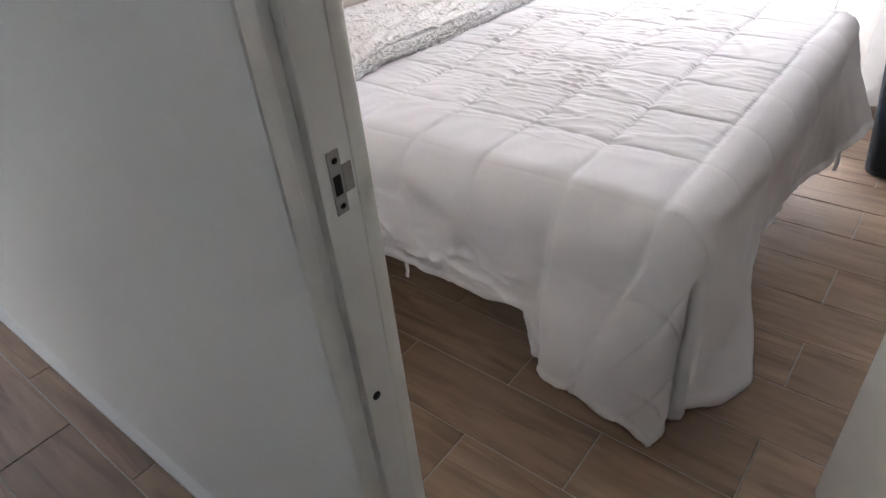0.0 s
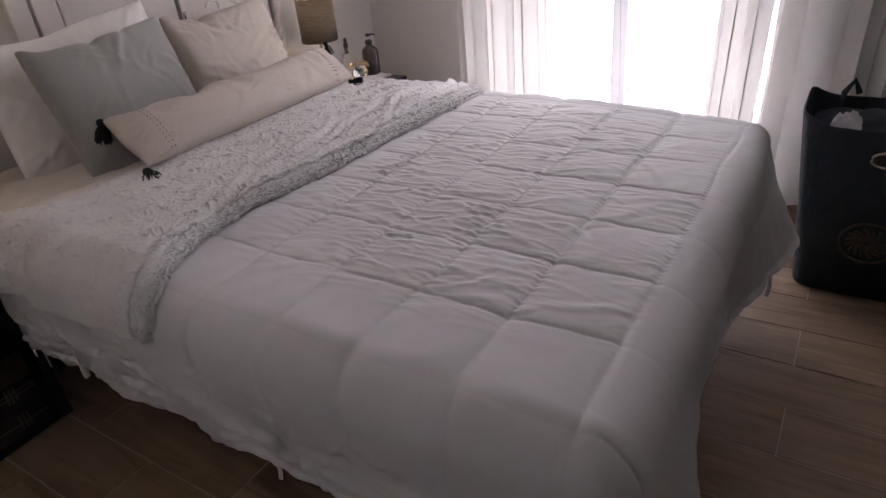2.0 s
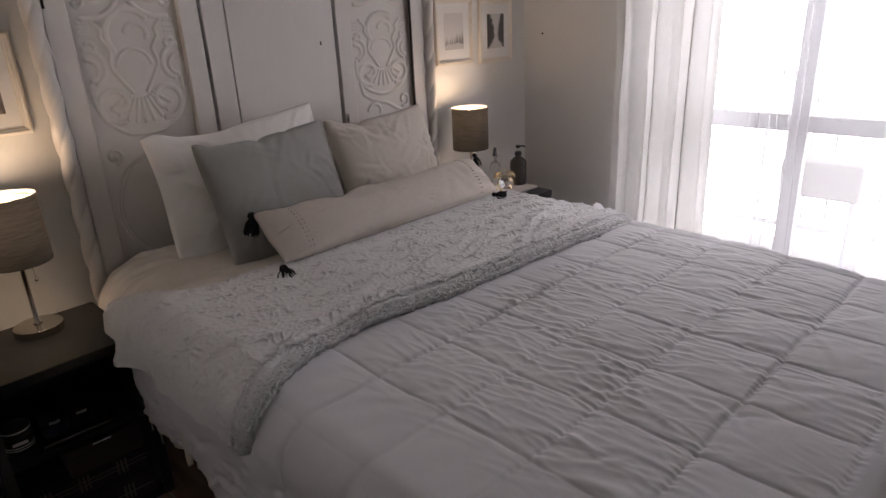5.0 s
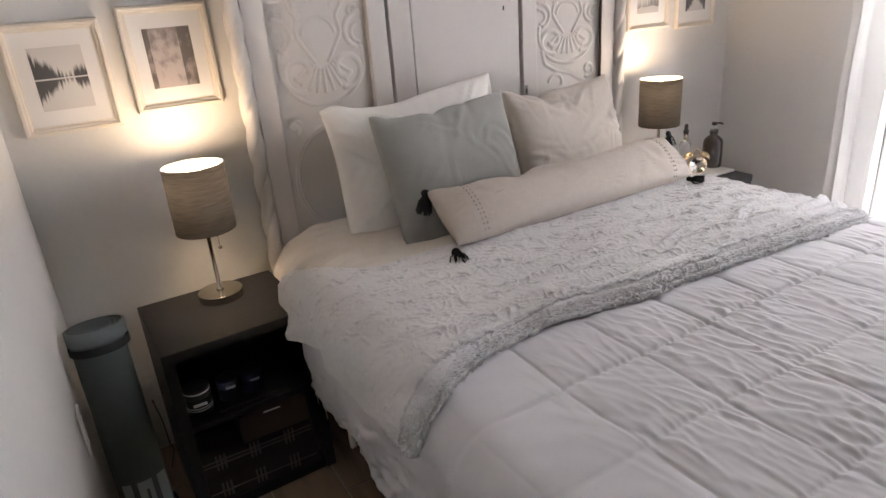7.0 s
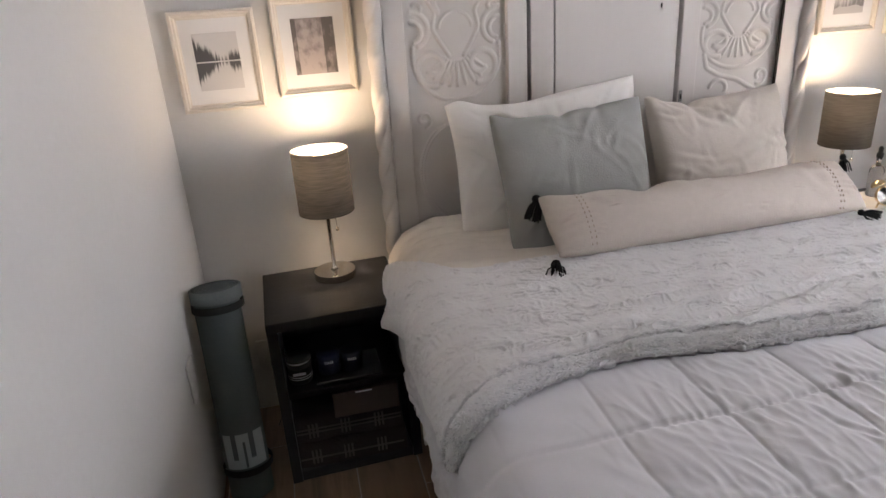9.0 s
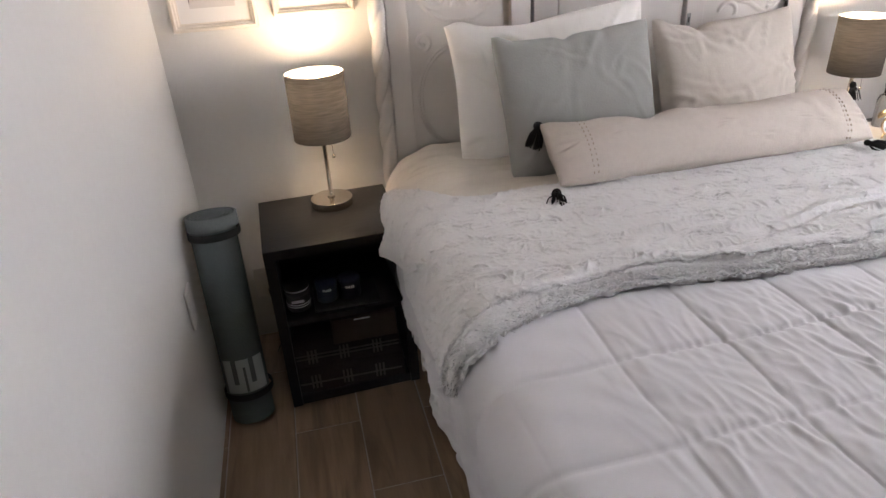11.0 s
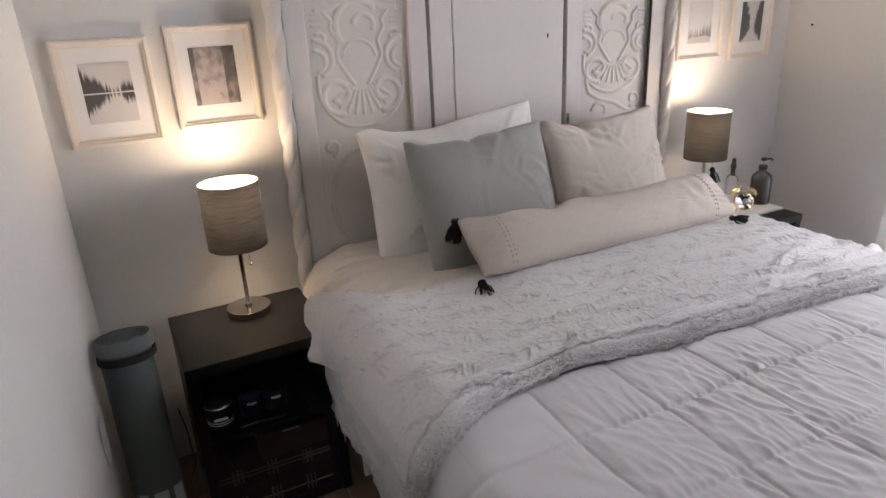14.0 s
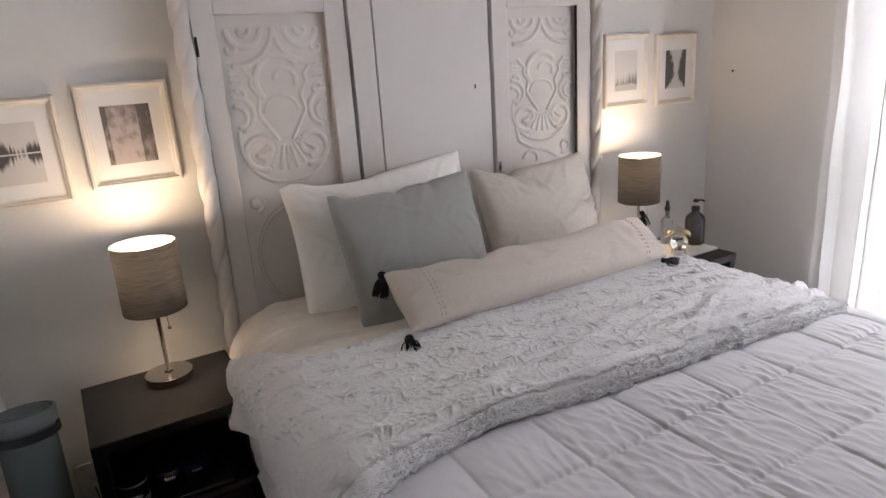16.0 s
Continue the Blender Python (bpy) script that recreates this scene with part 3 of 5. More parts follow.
def comforter():
    nu, nv = 430, 760
    s, q = np.meshgrid(np.linspace(0, 1, nu), np.linspace(0, 1, nv), indexing="ij")
    px, py = 0.2045, 0.2055
    hem = fields(19, 8, 0.10, 0.5)
    # the cloth's outline: it hangs deeper round the corner by the doorway
    u = -1.80 + s * 2.1
    v = 0.775 + q * (3.06 - 0.775) + 0.012 * hem(u, 0 * u) * (1 - q) ** 8 - 0.140 * step(u, -0.415, -0.375) * np.maximum(1 - q / 0.24, 0) ** 1.2
    reach = 0.305 + 0.175 * step(-v, -1.72, -1.50) - 0.02 * np.exp(-((v - 2.4) / 0.2) ** 2) + 0.06 * step(v, 2.5, 2.75) + 0.012 * hem(v, 0 * v + 3)
    u = u + (reach - 0.30) * np.maximum((s - 0.74) / 0.26, 0) ** 1.2
    edge = np.minimum(q * 2.285, (1 - s) * 2.1)

    def lean(diag, fall):
        return -0.05 + 0.05 * np.maximum(-diag, 0) + 0.22 * np.maximum(diag, 0) ** 0.7 + 0.26 * np.exp(-((v - 1.36) / 0.15) ** 2) * (u > 0) + (0.50 * np.exp(-((v - 2.42) / 0.24) ** 2) + 0.12 * step(v, 2.3, 2.7)) * step(u, -0.1, 0.05)

    P, n, fall, diag, ang = drape(u, v, BZ + 0.020, 0.095, -0.033, 1.114, 2.727, lean, 4.4)
    hang = np.minimum(fall / 0.22, 1)
    near_corner = np.maximum(-diag, 0)
    flank = step(-v, -1.22, -1.13)
    # quilted squares: stitched furrows, gathers across the seams that run over the bed
    wob = fields(27, 8, 0.12, 0.4)
    du = np.abs((u + 0.005 * wob(u, v) + 0.131 + px / 2) % px - px / 2)
    dv = np.abs((v + 0.004 * wob(v, u) - 1.376 + py / 2) % py - py / 2)
    top = (1 - step(u, -0.138, -0.112)) * step(v, 1.27, 1.40)
    puff = 0.0065 * (np.sin(np.pi * du / px) * np.sin(np.pi * dv / py)) ** 0.5 * (0.35 + 0.65 * top + 0.6 * near_corner)
    worn = np.clip(0.8 + 0.4 * fields(30, 8, 0.25, 0.7)(u, v), 0.3, 1.3)
    furrow = -0.0044 * worn * np.exp(-(du / 0.0065) ** 2) * (1 - 0.6 * step(u, -0.06, 0.0) * (1 - near_corner)) - 0.0030 * worn * np.exp(-(dv / 0.0046) ** 2) * (0.10 + 0.90 * top + 0.9 * near_corner)
    rng = np.random.default_rng(77)
    marks = []
    for k in range(760):
        a0 = -0.131 + px * rng.integers(-5, 1) + rng.normal(-0.01, 0.032)
        marks.append((a0, rng.uniform(1.3, 2.75), rng.normal(0.06, 0.20)))
    for k in range(170):
        marks.append((rng.normal(-0.75, 0.28), rng.normal(1.85, 0.35), rng.normal(0.22, 0.28)))
    pucker = creases(u, v, 21, marks, (0.025, 0.10), (0.0046, 0.0085), (0.0006, 0.0016))
    long_marks = [(rng.uniform(-1.0, -0.2), rng.uniform(1.3, 2.6), rng.normal(0.25, 0.45)) for k in range(60)]
    deep_marks = [(rng.normal(-0.72, 0.24), rng.normal(1.78, 0.26), rng.normal(0.35, 0.35)) for k in range(46)]
    crease = creases(u, v, 22, long_marks, (0.08, 0.2), (0.009, 0.018), (0.0006, 0.0020))
    crease = crease + creases(u, v, 29, deep_marks, (0.03, 0.09), (0.007, 0.013), (0.0012, 0.0030))
    patch = np.clip(0.6 + 0.5 * fields(25, 8, 0.3, 0.9)(u, v) + 0.45 * np.exp(-((u + 0.7) / 0.4) ** 2), 0.2, 1.4)
    h = (puff + furrow) * (1 - 0.25 * hang) + (pucker * patch + crease) * top + 0.0010 * fields(20, 10, 0.06, 0.2)(u, v)
    gather = np.sin(2 * np.pi * (v + 0.004 * wob(u, v)) / 0.0165) * np.exp(-(du / 0.011) ** 2)
    h = h + 0.0009 * gather * top * np.clip(fields(39, 8, 0.1, 0.4)(u, v) + 0.6, 0, 1.2)
    # the far corner sinks away
    h = h - 0.030 * step(v, 2.1, 2.72) * step(u, -0.75, -0.08)
    # hanging sides: slow waves, slack rumples, and near the head loose cross folds
    side = fields(24, 9, 0.16, 0.45, 1.0, 0.1, 0.25)(u + v, 0.2 * v)
    crumple = fields(26, 12, 0.05, 0.14, 0.5, 1.3, 0.6)(u, v)
    slack = [(rng.uniform(-1.75, -0.42), rng.uniform(0.80, 1.08), rng.normal(0.0, 0.5)) for k in range(230)]
    h = h + creases(u, v, 23, slack, (0.02, 0.07), (0.007, 0.014), (0.003, 0.0075)) * hang * flank
    h = h + hang * (0.010 * side * (1 - near_corner) + 0.0035 * crumple * (1 - 0.8 * near_corner))
    # the loose corner: a pocket beside the fold that drops from the bed's corner
    deep = step(fall, 0.02, 0.16)
    h = h + near_corner * deep * (0.036 * np.exp(-((ang + 0.20) / 0.18) ** 2) - 0.060 * np.exp(-((ang + 0.48) / 0.09) ** 2) + 0.030 * np.exp(-((ang + 0.95) / 0.28) ** 2))
    h = h - 0.014 * np.exp(-(edge / 0.012) ** 2) - 0.003 * np.exp(-((edge - 0.036) / 0.006) ** 2) + 0.005 * np.exp(-((edge - 0.02) / 0.014) ** 2) * (1 + hem(u * 2.2, v * 2.2))
    P = P + n * h[..., None]
    # the slack of the corner swings round on to the long side and lies over it
    swing = step(u, -0.42, -0.16) * (1 - step(ang, -1.35, -0.6)) * (v < 1.209)
    P[..., 0] -= 0.36 * fall * swing
    P[..., 1] -= 0.045 * step(fall, 0.0, 0.3) * swing
    low = 0.016 + 0.02 * np.abs(side) * near_corner
    P[..., 2] = np.where(P[..., 2] < low, low + 0.03 * (low - P[..., 2]), P[..., 2])
    return P


CLOTH = comforter()
quilt = part("comforter", sheet(CLOTH), M["comforter"], None)
sol = quilt.modifiers.new("thickness", "SOLIDIFY")
sol.thickness, sol.offset = 0.016, 1
tagged(quilt, "rumpled white quilted comforter spread over the bed", "comforter")


def tie(points, label):
    bm = bmesh.new()
    pts = [Vector(p) for p in points]
    rows = [[bm.verts.new(p + Vector((dx, dy, 0))) for dx, dy in ((-0.006, -0.001), (0.006, -0.001), (0.006, 0.001), (-0.006, 0.001))] for p in pts]
    for a, b in zip(rows, rows[1:]):
        for k in range(4):
            bm.faces.new((a[k], a[(k + 1) % 4], b[(k + 1) % 4], b[k]))
    part("tie", bm, M["comforter"], quilt, label)


def hem_tie(p, sway, length):
    x, y, z = (float(k) for k in p)
    tie([(x, y, z + 0.015), (x + sway, y - 0.004, z - 0.5 * length), (x + 0.4 * sway, y - 0.006, z - length)], "white cotton corner tie")


edge_u = CLOTH[:, 2, 0]
for x, sway, length in ((-0.80, 0.006, 0.045), (-1.74, -0.012, 0.07), (-1.79, -0.02, 0.05)):
    hem_tie(CLOTH[int(np.argmin(np.abs(edge_u - x))), 0], sway, length)
hem_tie(CLOTH[-1, int(np.argmin(np.abs(CLOTH[-1, :, 1] - 2.27)))], 0.006, 0.06)


def under_sheet():
    us, vs = np.arange(-2.125, -1.5, 0.009), np.arange(0.80, 3.04, 0.009)
    u, v = np.meshgrid(us, vs, indexing="ij")
    P, n, fall, diag, ang = drape(u, v, BZ + 0.044, 0.18, 1.0, 1.138, 2.714, 0.0)
    f = fields(28, 10, 0.08, 0.3)(u, v)
    side = fields(29, 7, 0.08, 0.25, 1.0, 0.0, 0.2)(u, v * 0.2)
    return P + n * (0.003 * f + creases(u, v, 88, [(x_, y_, 1.4) for x_, y_ in zip(np.random.default_rng(3).uniform(-2.12, -1.7, 60), np.random.default_rng(4).uniform(0.95, 1.5, 60))], (0.04, 0.14), (0.008, 0.016), (0.002, 0.007)) + 0.012 * side * np.minimum(fall / 0.12, 1))[..., None]


sheets = part("bed_sheet", sheet(under_sheet()), M["sheet"], None)
sol = sheets.modifiers.new("thickness", "SOLIDIFY")
sol.thickness, sol.offset = 0.014, 1
tagged(sheets, "cream cotton sheet showing at the head of the bed", "bed sheet")


def throw_blanket():
    nu, nv = 280, 760
    s, q = np.meshgrid(np.linspace(0, 1, nu), np.linspace(0, 1, nv), indexing="ij")
    v = 0.955 + q * (2.90 - 0.955)
    edge = fields(34, 6, 0.12, 0.5)
    over = step(-v, -1.30, -1.02)
    u_lo = -1.63 - 0.27 * over
    u_hi = np.interp(v, [0.9, 1.0, 1.1, 1.2, 1.3, 1.42, 1.55, 1.8, 2.1, 2.55, 2.9], [-1.07, -1.045, -1.04, -1.07, -1.115, -1.14, -1.13, -1.105, -1.09, -1.06, -1.05]) + 0.004 * edge(v, 0 * v)
    u = u_lo + s * (u_hi - u_lo)
    v = v + 0.012 * edge(u, 0 * u + 2) * (1 - q) ** 4 + 0.04 * step(u, -1.4, -1.1) * (1 - q) ** 4
    P, n, fall, diag, ang = drape(u, v, BZ + 0.068, 0.115, 1.0, 1.100, 2.725, 0.0)
    bend = fields(36, 12, 0.05, 0.16)
    wu, wv = u + 0.013 * bend(u, v), v + 0.013 * bend(v, u)
    f1 = fields(31, 20, 0.034, 0.080, 1.0, 0.0, 2.0)(wu, wv)
    f3 = fields(35, 20, 0.020, 0.045, 1.0, 0.0, 2.0)(wv, wu)
    part_of = np.clip(0.55 + 0.6 * fields(37, 16, 0.05, 0.14)(u, v), 0.0, 1.3)
    f2 = fields(32, 24, 0.012, 0.024, 1.0, 0.0, 2.0)(u, v)
    wave = fields(33, 8, 0.12, 0.4)(u, v)
    crinkle = (np.exp(-(f1 / 0.20) ** 2) + 0.4 * np.exp(-(f3 / 0.22) ** 2)) * part_of
    smooth = 1 - 0.6 * np.minimum(fall / 0.05, 1)
    h = (0.0052 * crinkle + 0.0006 * f2) * smooth + 0.004 * wave
    rng = np.random.default_rng(55)
    pulls = [(rng.uniform(-1.32, -1.16), rng.uniform(1.2, 2.7), math.pi / 2 + rng.normal(0.06, 0.10)) for k in range(16)]
    h = h + creases(u, v, 56, pulls, (0.12, 0.30), (0.010, 0.018), (0.004, 0.009))
    d = u_hi - u
    # the doubled front edge: the upper layer's rolled rim, a dark furrow, the lower layer's rim
    ends = step(v, 1.0, 1.25)
    d2 = d - 0.030 * ends - 0.005 * edge(v, 0 * v + 7)
    h = h - 0.011 * ends * (1 - step(d2, -0.003, 0.006)) + 0.004 * np.exp(-((d2 - 0.014) / 0.011) ** 2) - 0.005 * np.exp(-((d2 - 0.045) / 0.012) ** 2) * ends
    h = h - 0.020 * np.exp(-(d / 0.012) ** 2) + 0.003 * np.exp(-((d - 0.018) / 0.008) ** 2)
    h = h + 0.012 * np.exp(-(s / 0.06) ** 2) * over * np.minimum(fall / 0.1, 1)
    h = h - 0.016 * step(v, 2.35, 2.65)
    h = h + 0.034 * np.exp(-((u + 1.75) / 0.045) ** 2 - ((fall - 0.085) / 0.05) ** 2) * over - 0.018 * np.exp(-((u + 1.63) / 0.05) ** 2 - ((fall - 0.09) / 0.06) ** 2) * over
    return P + n * h[..., None]


PLUSH = throw_blanket()
plush = part("throw_blanket", sheet(PLUSH), M["throw"], None)
sol = plush.modifiers.new("thickness", "SOLIDIFY")
sol.thickness, sol.offset = 0.015, 1
tagged(plush, "folded pale grey plush throw across the bed", "throw blanket")


def rim(column, drop, radius, seed):
    """A rolled furry edge along one line of the throw."""
    line = PLUSH[column, 4:-4:2]
    rng = np.random.default_rng(seed)
    fr = fields(seed, 8, 0.02, 0.07)
    pts = line + np.stack([0.003 * fr(line[:, 1], 0 * line[:, 1]), 0 * line[:, 0], 0.002 * fr(line[:, 1], 0 * line[:, 1] + 4) - drop], -1)
    bm = tube([tuple(p) for p in pts], radius, 12)
    bm.normal_update()
    for v_ in bm.verts:
        v_.co += v_.normal * float(rng.normal(0, 0.16 * radius))
    return bm, pts


def fringe(pts, radius, seed, count=2600):
    """The brushed pile that stands out from a rim."""
    rng = np.random.default_rng(seed)
    bm = bmesh.new()
    for k in range(count):
        i_ = int(rng.integers(0, len(pts) - 1))
        a = rng.uniform(-1.9, 1.4)
        out = Vector((math.cos(a), 0, math.sin(a)))
        p = Vector(pts[i_]) + (Vector(pts[i_ + 1]) - Vector(pts[i_])) * float(rng.uniform()) + out * radius * 0.9
        d = out * float(rng.uniform(0.003, 0.007)) + Vector((0, rng.normal(0, 0.006), -0.002))
        w = Vector((0, 0.0011, 0.0006))
        bm.faces.new((bm.verts.new(p - w), bm.verts.new(p + w), bm.verts.new(p + d)))
    return bm


for column, drop, radius, seed in ((-1, -0.001, 0.0044, 6), (-18, -0.001, 0.0044, 9)):
    bm, pts = rim(column, drop, radius, seed)
    part("rolled_rim", bm, M["throw_edge"], plush, "darker grey furry rolled rim")
    tagged(part("brushed_edge", fringe(pts, radius, seed), M["throw"], plush, "brushed pile along the rim"), kind="stuff")


def pile(seed, count, reach, length):
    """Short tufts of fur over the throw, thinning away from its folded front edge; reach None: evenly all over."""
    rng = np.random.default_rng(seed)
    nu, nv = PLUSH.shape[:2]
    far = rng.integers(0, nu - 4, count) if reach is None else np.minimum(rng.exponential(reach, count), nu - 4).astype(int)
    i_, j_ = nu - 2 - far, rng.integers(3, nv - 3, count)
    p = PLUSH[i_, j_]
    along, across = PLUSH[i_, j_ + 1] - p, PLUSH[i_ + 1, j_] - p
    up = np.cross(across, along)
    up /= np.linalg.norm(up, axis=1)[:, None] + 1e-9
    turned = np.where(p[:, 2] > BZ, up[:, 2] < 0, up[:, 1] > 0)
    up[turned] *= -1
    p = p + along * rng.uniform(size=(count, 1)) + across * rng.uniform(size=(count, 1))
    lay = np.stack([rng.normal(0.004, 0.004, count), rng.normal(0, 0.005, count), np.zeros(count)], -1) * length + up * rng.uniform(0.001, 0.005, (count, 1)) * length
    w = np.cross(lay, up)
    w *= 0.0014 * length / (np.linalg.norm(w, axis=1)[:, None] + 1e-9)
    corners = np.stack([p - w - up * 0.001, p + w - up * 0.001, p + lay], 1).reshape(-1, 3)
    mesh = bpy.data.meshes.new("tufts")
    mesh.from_pydata(corners.tolist(), [], np.arange(3 * count).reshape(-1, 3).tolist())
    return mesh


def fur(name, mesh, mat, label):
    mesh.materials.append(mat)
    ob = new(name, mesh)
    ob.parent = plush
    ob["label"] = label
    tagged(ob, kind="stuff")


fur("furry_edge", pile(12, 9500, 4.5, 0.9), M["tufts"], "grey and white tufts along the folded edge")
fur("plush_nap", pile(13, 24000, None, 0.55), M["pile"], "short pale pile of the throw")


# ---- pillows ----
def pillow_mesh(w, h, thick, seed, ears=0.03, seg=64, dents=(), power=0.40, crumple=1.0, folds=0, soft=0.0):
    """A stuffed cushion lying in its own x (width) and z (height) plane; front towards +y. dents: place, width and depth along its top edge."""
    s = np.sin(np.linspace(-1, 1, seg) * np.pi / 2 * 0.92) / np.sin(np.pi / 2 * 0.92)
    a, b = np.meshgrid(s, s, indexing="ij")
    body = np.maximum((1 - a ** 2) * (1 - b ** 2), 0) ** power
    f1, f2 = fields(seed, 8, 1.2, 3.0), fields(seed + 1, 10, 0.35, 0.9)
    pinch_a = 1 - ears * (1 - b ** 2) / w
    pinch_b = 1 - ears * (1 - a ** 2) / h
    out = bmesh.new()
    rim = np.maximum(np.abs(a), np.abs(b))
    band = np.exp(-((1 - rim) / 0.16) ** 2) * np.clip((1 - rim) * 14, 0, 1)
    th = np.arctan2(b, a)
    rng = np.random.default_rng(seed + 5)
    marks = []
    for k in range(int(46 * crumple)):
        an = rng.uniform(0, 6.28)
        far = rng.uniform(0.62, 0.97)
        wide = max(abs(math.cos(an)), abs(math.sin(an)))
        marks.append((far * math.cos(an) / wide, far * math.sin(an) / wide, an + rng.normal(0, 0.5)))
    for k in range(10):
        marks.append((rng.uniform(-0.7, 0.7), rng.uniform(-0.5, 0.9), rng.uniform(0, 3.14)))
    fold = creases(a * w / h, b, seed + 6, [(x_ * w / h, y_, t_) for x_, y_, t_ in marks], (0.10, 0.34), (0.022, 0.05), (0.0025, 0.008)) * np.clip((1 - rim) * 20, 0, 1)
    if folds:
        more_marks = [(rng.uniform(-0.8, 0.85) * w / h, rng.choice((-0.75, -0.55, 0.1, 0.5, 0.7)) + rng.normal(0, 0.1), rng.choice((0.6, 1.1, 1.5, 2.2)) + rng.normal(0, 0.25)) for k in range(folds)]
        fold = fold + creases(a * w / h, b, seed + 9, more_marks, (0.4, 0.9), (0.16, 0.28), (0.004, 0.010)) * np.clip((1 - rim) * 10, 0, 1)
    gather = np.sin(23 * th + 2 * np.sin(3 * th + seed)) * band * np.clip(0.4 + np.sin(2.3 * th + seed), 0, 1)
    for side in (1, -1):
        y = side * (thick / 2 * body * (1 + 0.09 * f1(a, b + side * 2)) + crumple * (0.0025 * gather + fold * (1 if side > 0 else 0) + 0.0014 * f2(a, b + side * 3) * np.minimum(body * 1.5, 1)))
        x = a * w / 2 * pinch_a + 0.004 * f1(b, a)
        z = b * h / 2 * pinch_b + 0.004 * f1(b, a + 5)
        z = z * (1 - soft * np.abs(a) ** 14)
        x = x * (1 - 0.25 * soft * np.abs(b) ** 6)
        for place, width, depth in dents:
            g = np.exp(-((a - place) / width) ** 2)
            z = z - depth * g * ((b + 1) / 2) ** 3
            y = y - side * 0.15 * depth * np.exp(-((a - place - 0.10 * (1 - b)) / (width * 0.55)) ** 2) * np.clip((b + 0.2), 0, 1) * (1 - np.clip((rim - 0.97) / 0.03, 0, 1))
        sheet(np.stack([x, y, z], -1) if side > 0 else np.stack([x, y, z], -1)[::-1], out)
    bmesh.ops.remove_doubles(out, verts=out.verts, dist=0.0008)
    bmesh.ops.recalc_face_normals(out, faces=out.faces)
    return out


def cushion(name, centre, w, h, thick, lean, turn, roll, mat, label, seed, **more):
    """Leans back against the headboard: its front looks along +x."""
    ob = part(name, pillow_mesh(w, h, thick, seed, **more), mat, None)
    ob.matrix_world = pose(*centre) @ pose(0, 0, 0, 0, 0, turn - 90) @ pose(0, 0, 0, lean, 0, 0) @ pose(0, 0, 0, 0, roll, 0)
    return tagged(ob, label, "pillow")


cushion("pillow", (-2.0, 1.682, 0.866), 0.635, 0.45, 0.16, 10, 0, 3.5, M["white_case"], "white pillow propped against the carved headboard", 41, ears=0.022, dents=((0.85, 0.16, -0.02), (0.2, 0.3, 0.01)))
cushion("throw_pillow", (-1.84, 1.70, 0.855), 0.47, 0.41, 0.14, 16, 0, 3.0, M["green_case"], "sage green velvet throw pillow leaning on the white pillow", 51, ears=0.012, power=0.36, crumple=0.6, dents=((0.12, 0.10, 0.012), (-0.35, 0.06, 0.005), (0.95, 0.12, -0.016)))
cushion("throw_pillow", (-1.95, 2.265, 0.848), 0.52, 0.39, 0.16, 16, 6, 1.5, M["beige_case"], "beige linen pillow propped against the headboard", 61, ears=0.022, power=0.36, dents=((0.42, 0.12, 0.022), (0.95, 0.14, -0.022)))

bolster = thing("lumbar_pillow", pose(-1.645, 2.013, 0.785) @ pose(0, 0, 0, 0, 0, -90) @ pose(0, 0, 0, 52, 0, 0), "long sand-coloured lumbar pillow with black corner tassels", "pillow")
cover = part("cover", pillow_mesh(0.97, 0.18, 0.155, 71, ears=0.012, seg=120, power=0.40, soft=0.02, crumple=0.5, folds=11, dents=((-0.2, 0.25, 0.012), (0.42, 0.10, 0.024), (0.1, 0.08, 0.008), (0.97, 0.12, -0.016))), M["bolster_case"], bolster)
front = np.array([v_.co[:] for v_ in cover.data.vertices if v_.co.y > 0])
for x in (-0.392, -0.380, 0.380, 0.392):
    bm = bmesh.new()
    for k in range(13):
        z = -0.085 + k * 0.014
        yy = float(front[np.argmin((front[:, 0] - x) ** 2 + (front[:, 2] - z - 0.003) ** 2), 1]) + 0.0022
        box(x - 0.0007, yy - 0.004, z, x + 0.0007, yy + 0.0004, z + 0.0055, bm=bm)
    tagged(part("stitching", bm, M["stitch"], bolster, smooth=False), kind="stuff")


def tassel_mesh():
    bm = lathe([(0.004, 0), (0.009, 0.004), (0.010, 0.012), (0.006, 0.018)], 12)
    rng = random.Random(5)
    for k in range(40):
        a, r = rng.uniform(0, 6.28), rng.uniform(0.003, 0.02)
        tube([(0.004 * math.cos(a), 0.004 * math.sin(a), 0.014), (0.8 * r * math.cos(a), 0.8 * r * math.sin(a), 0.03), (r * math.cos(a), r * math.sin(a), 0.058 + rng.uniform(-0.006, 0.006))], 0.0014, 5, bm)
    return bm


for p, d in (((-1.735, 1.535, 0.852), (0.25, -0.4, -1)), ((-1.555, 1.515, 0.722), (1, -0.45, -0.12)), ((-1.70, 2.502, 0.866), (0.12, 0.25, -1)), ((-1.585, 2.475, 0.722), (0.7, 0.5, -0.12))):
    ob = part("tassel", tassel_mesh(), M["tassel"], bolster, "black thread tassel")
    ob.matrix_basis = bolster.matrix_basis.inverted() @ Matrix.Translation(p) @ Vector(d).to_track_quat("Z", "Y").to_matrix().to_4x4() @ Matrix.Diagonal((1.35, 1.35, 1.2, 1) if p[1] < 2 else (0.95, 0.95, 0.95, 1))

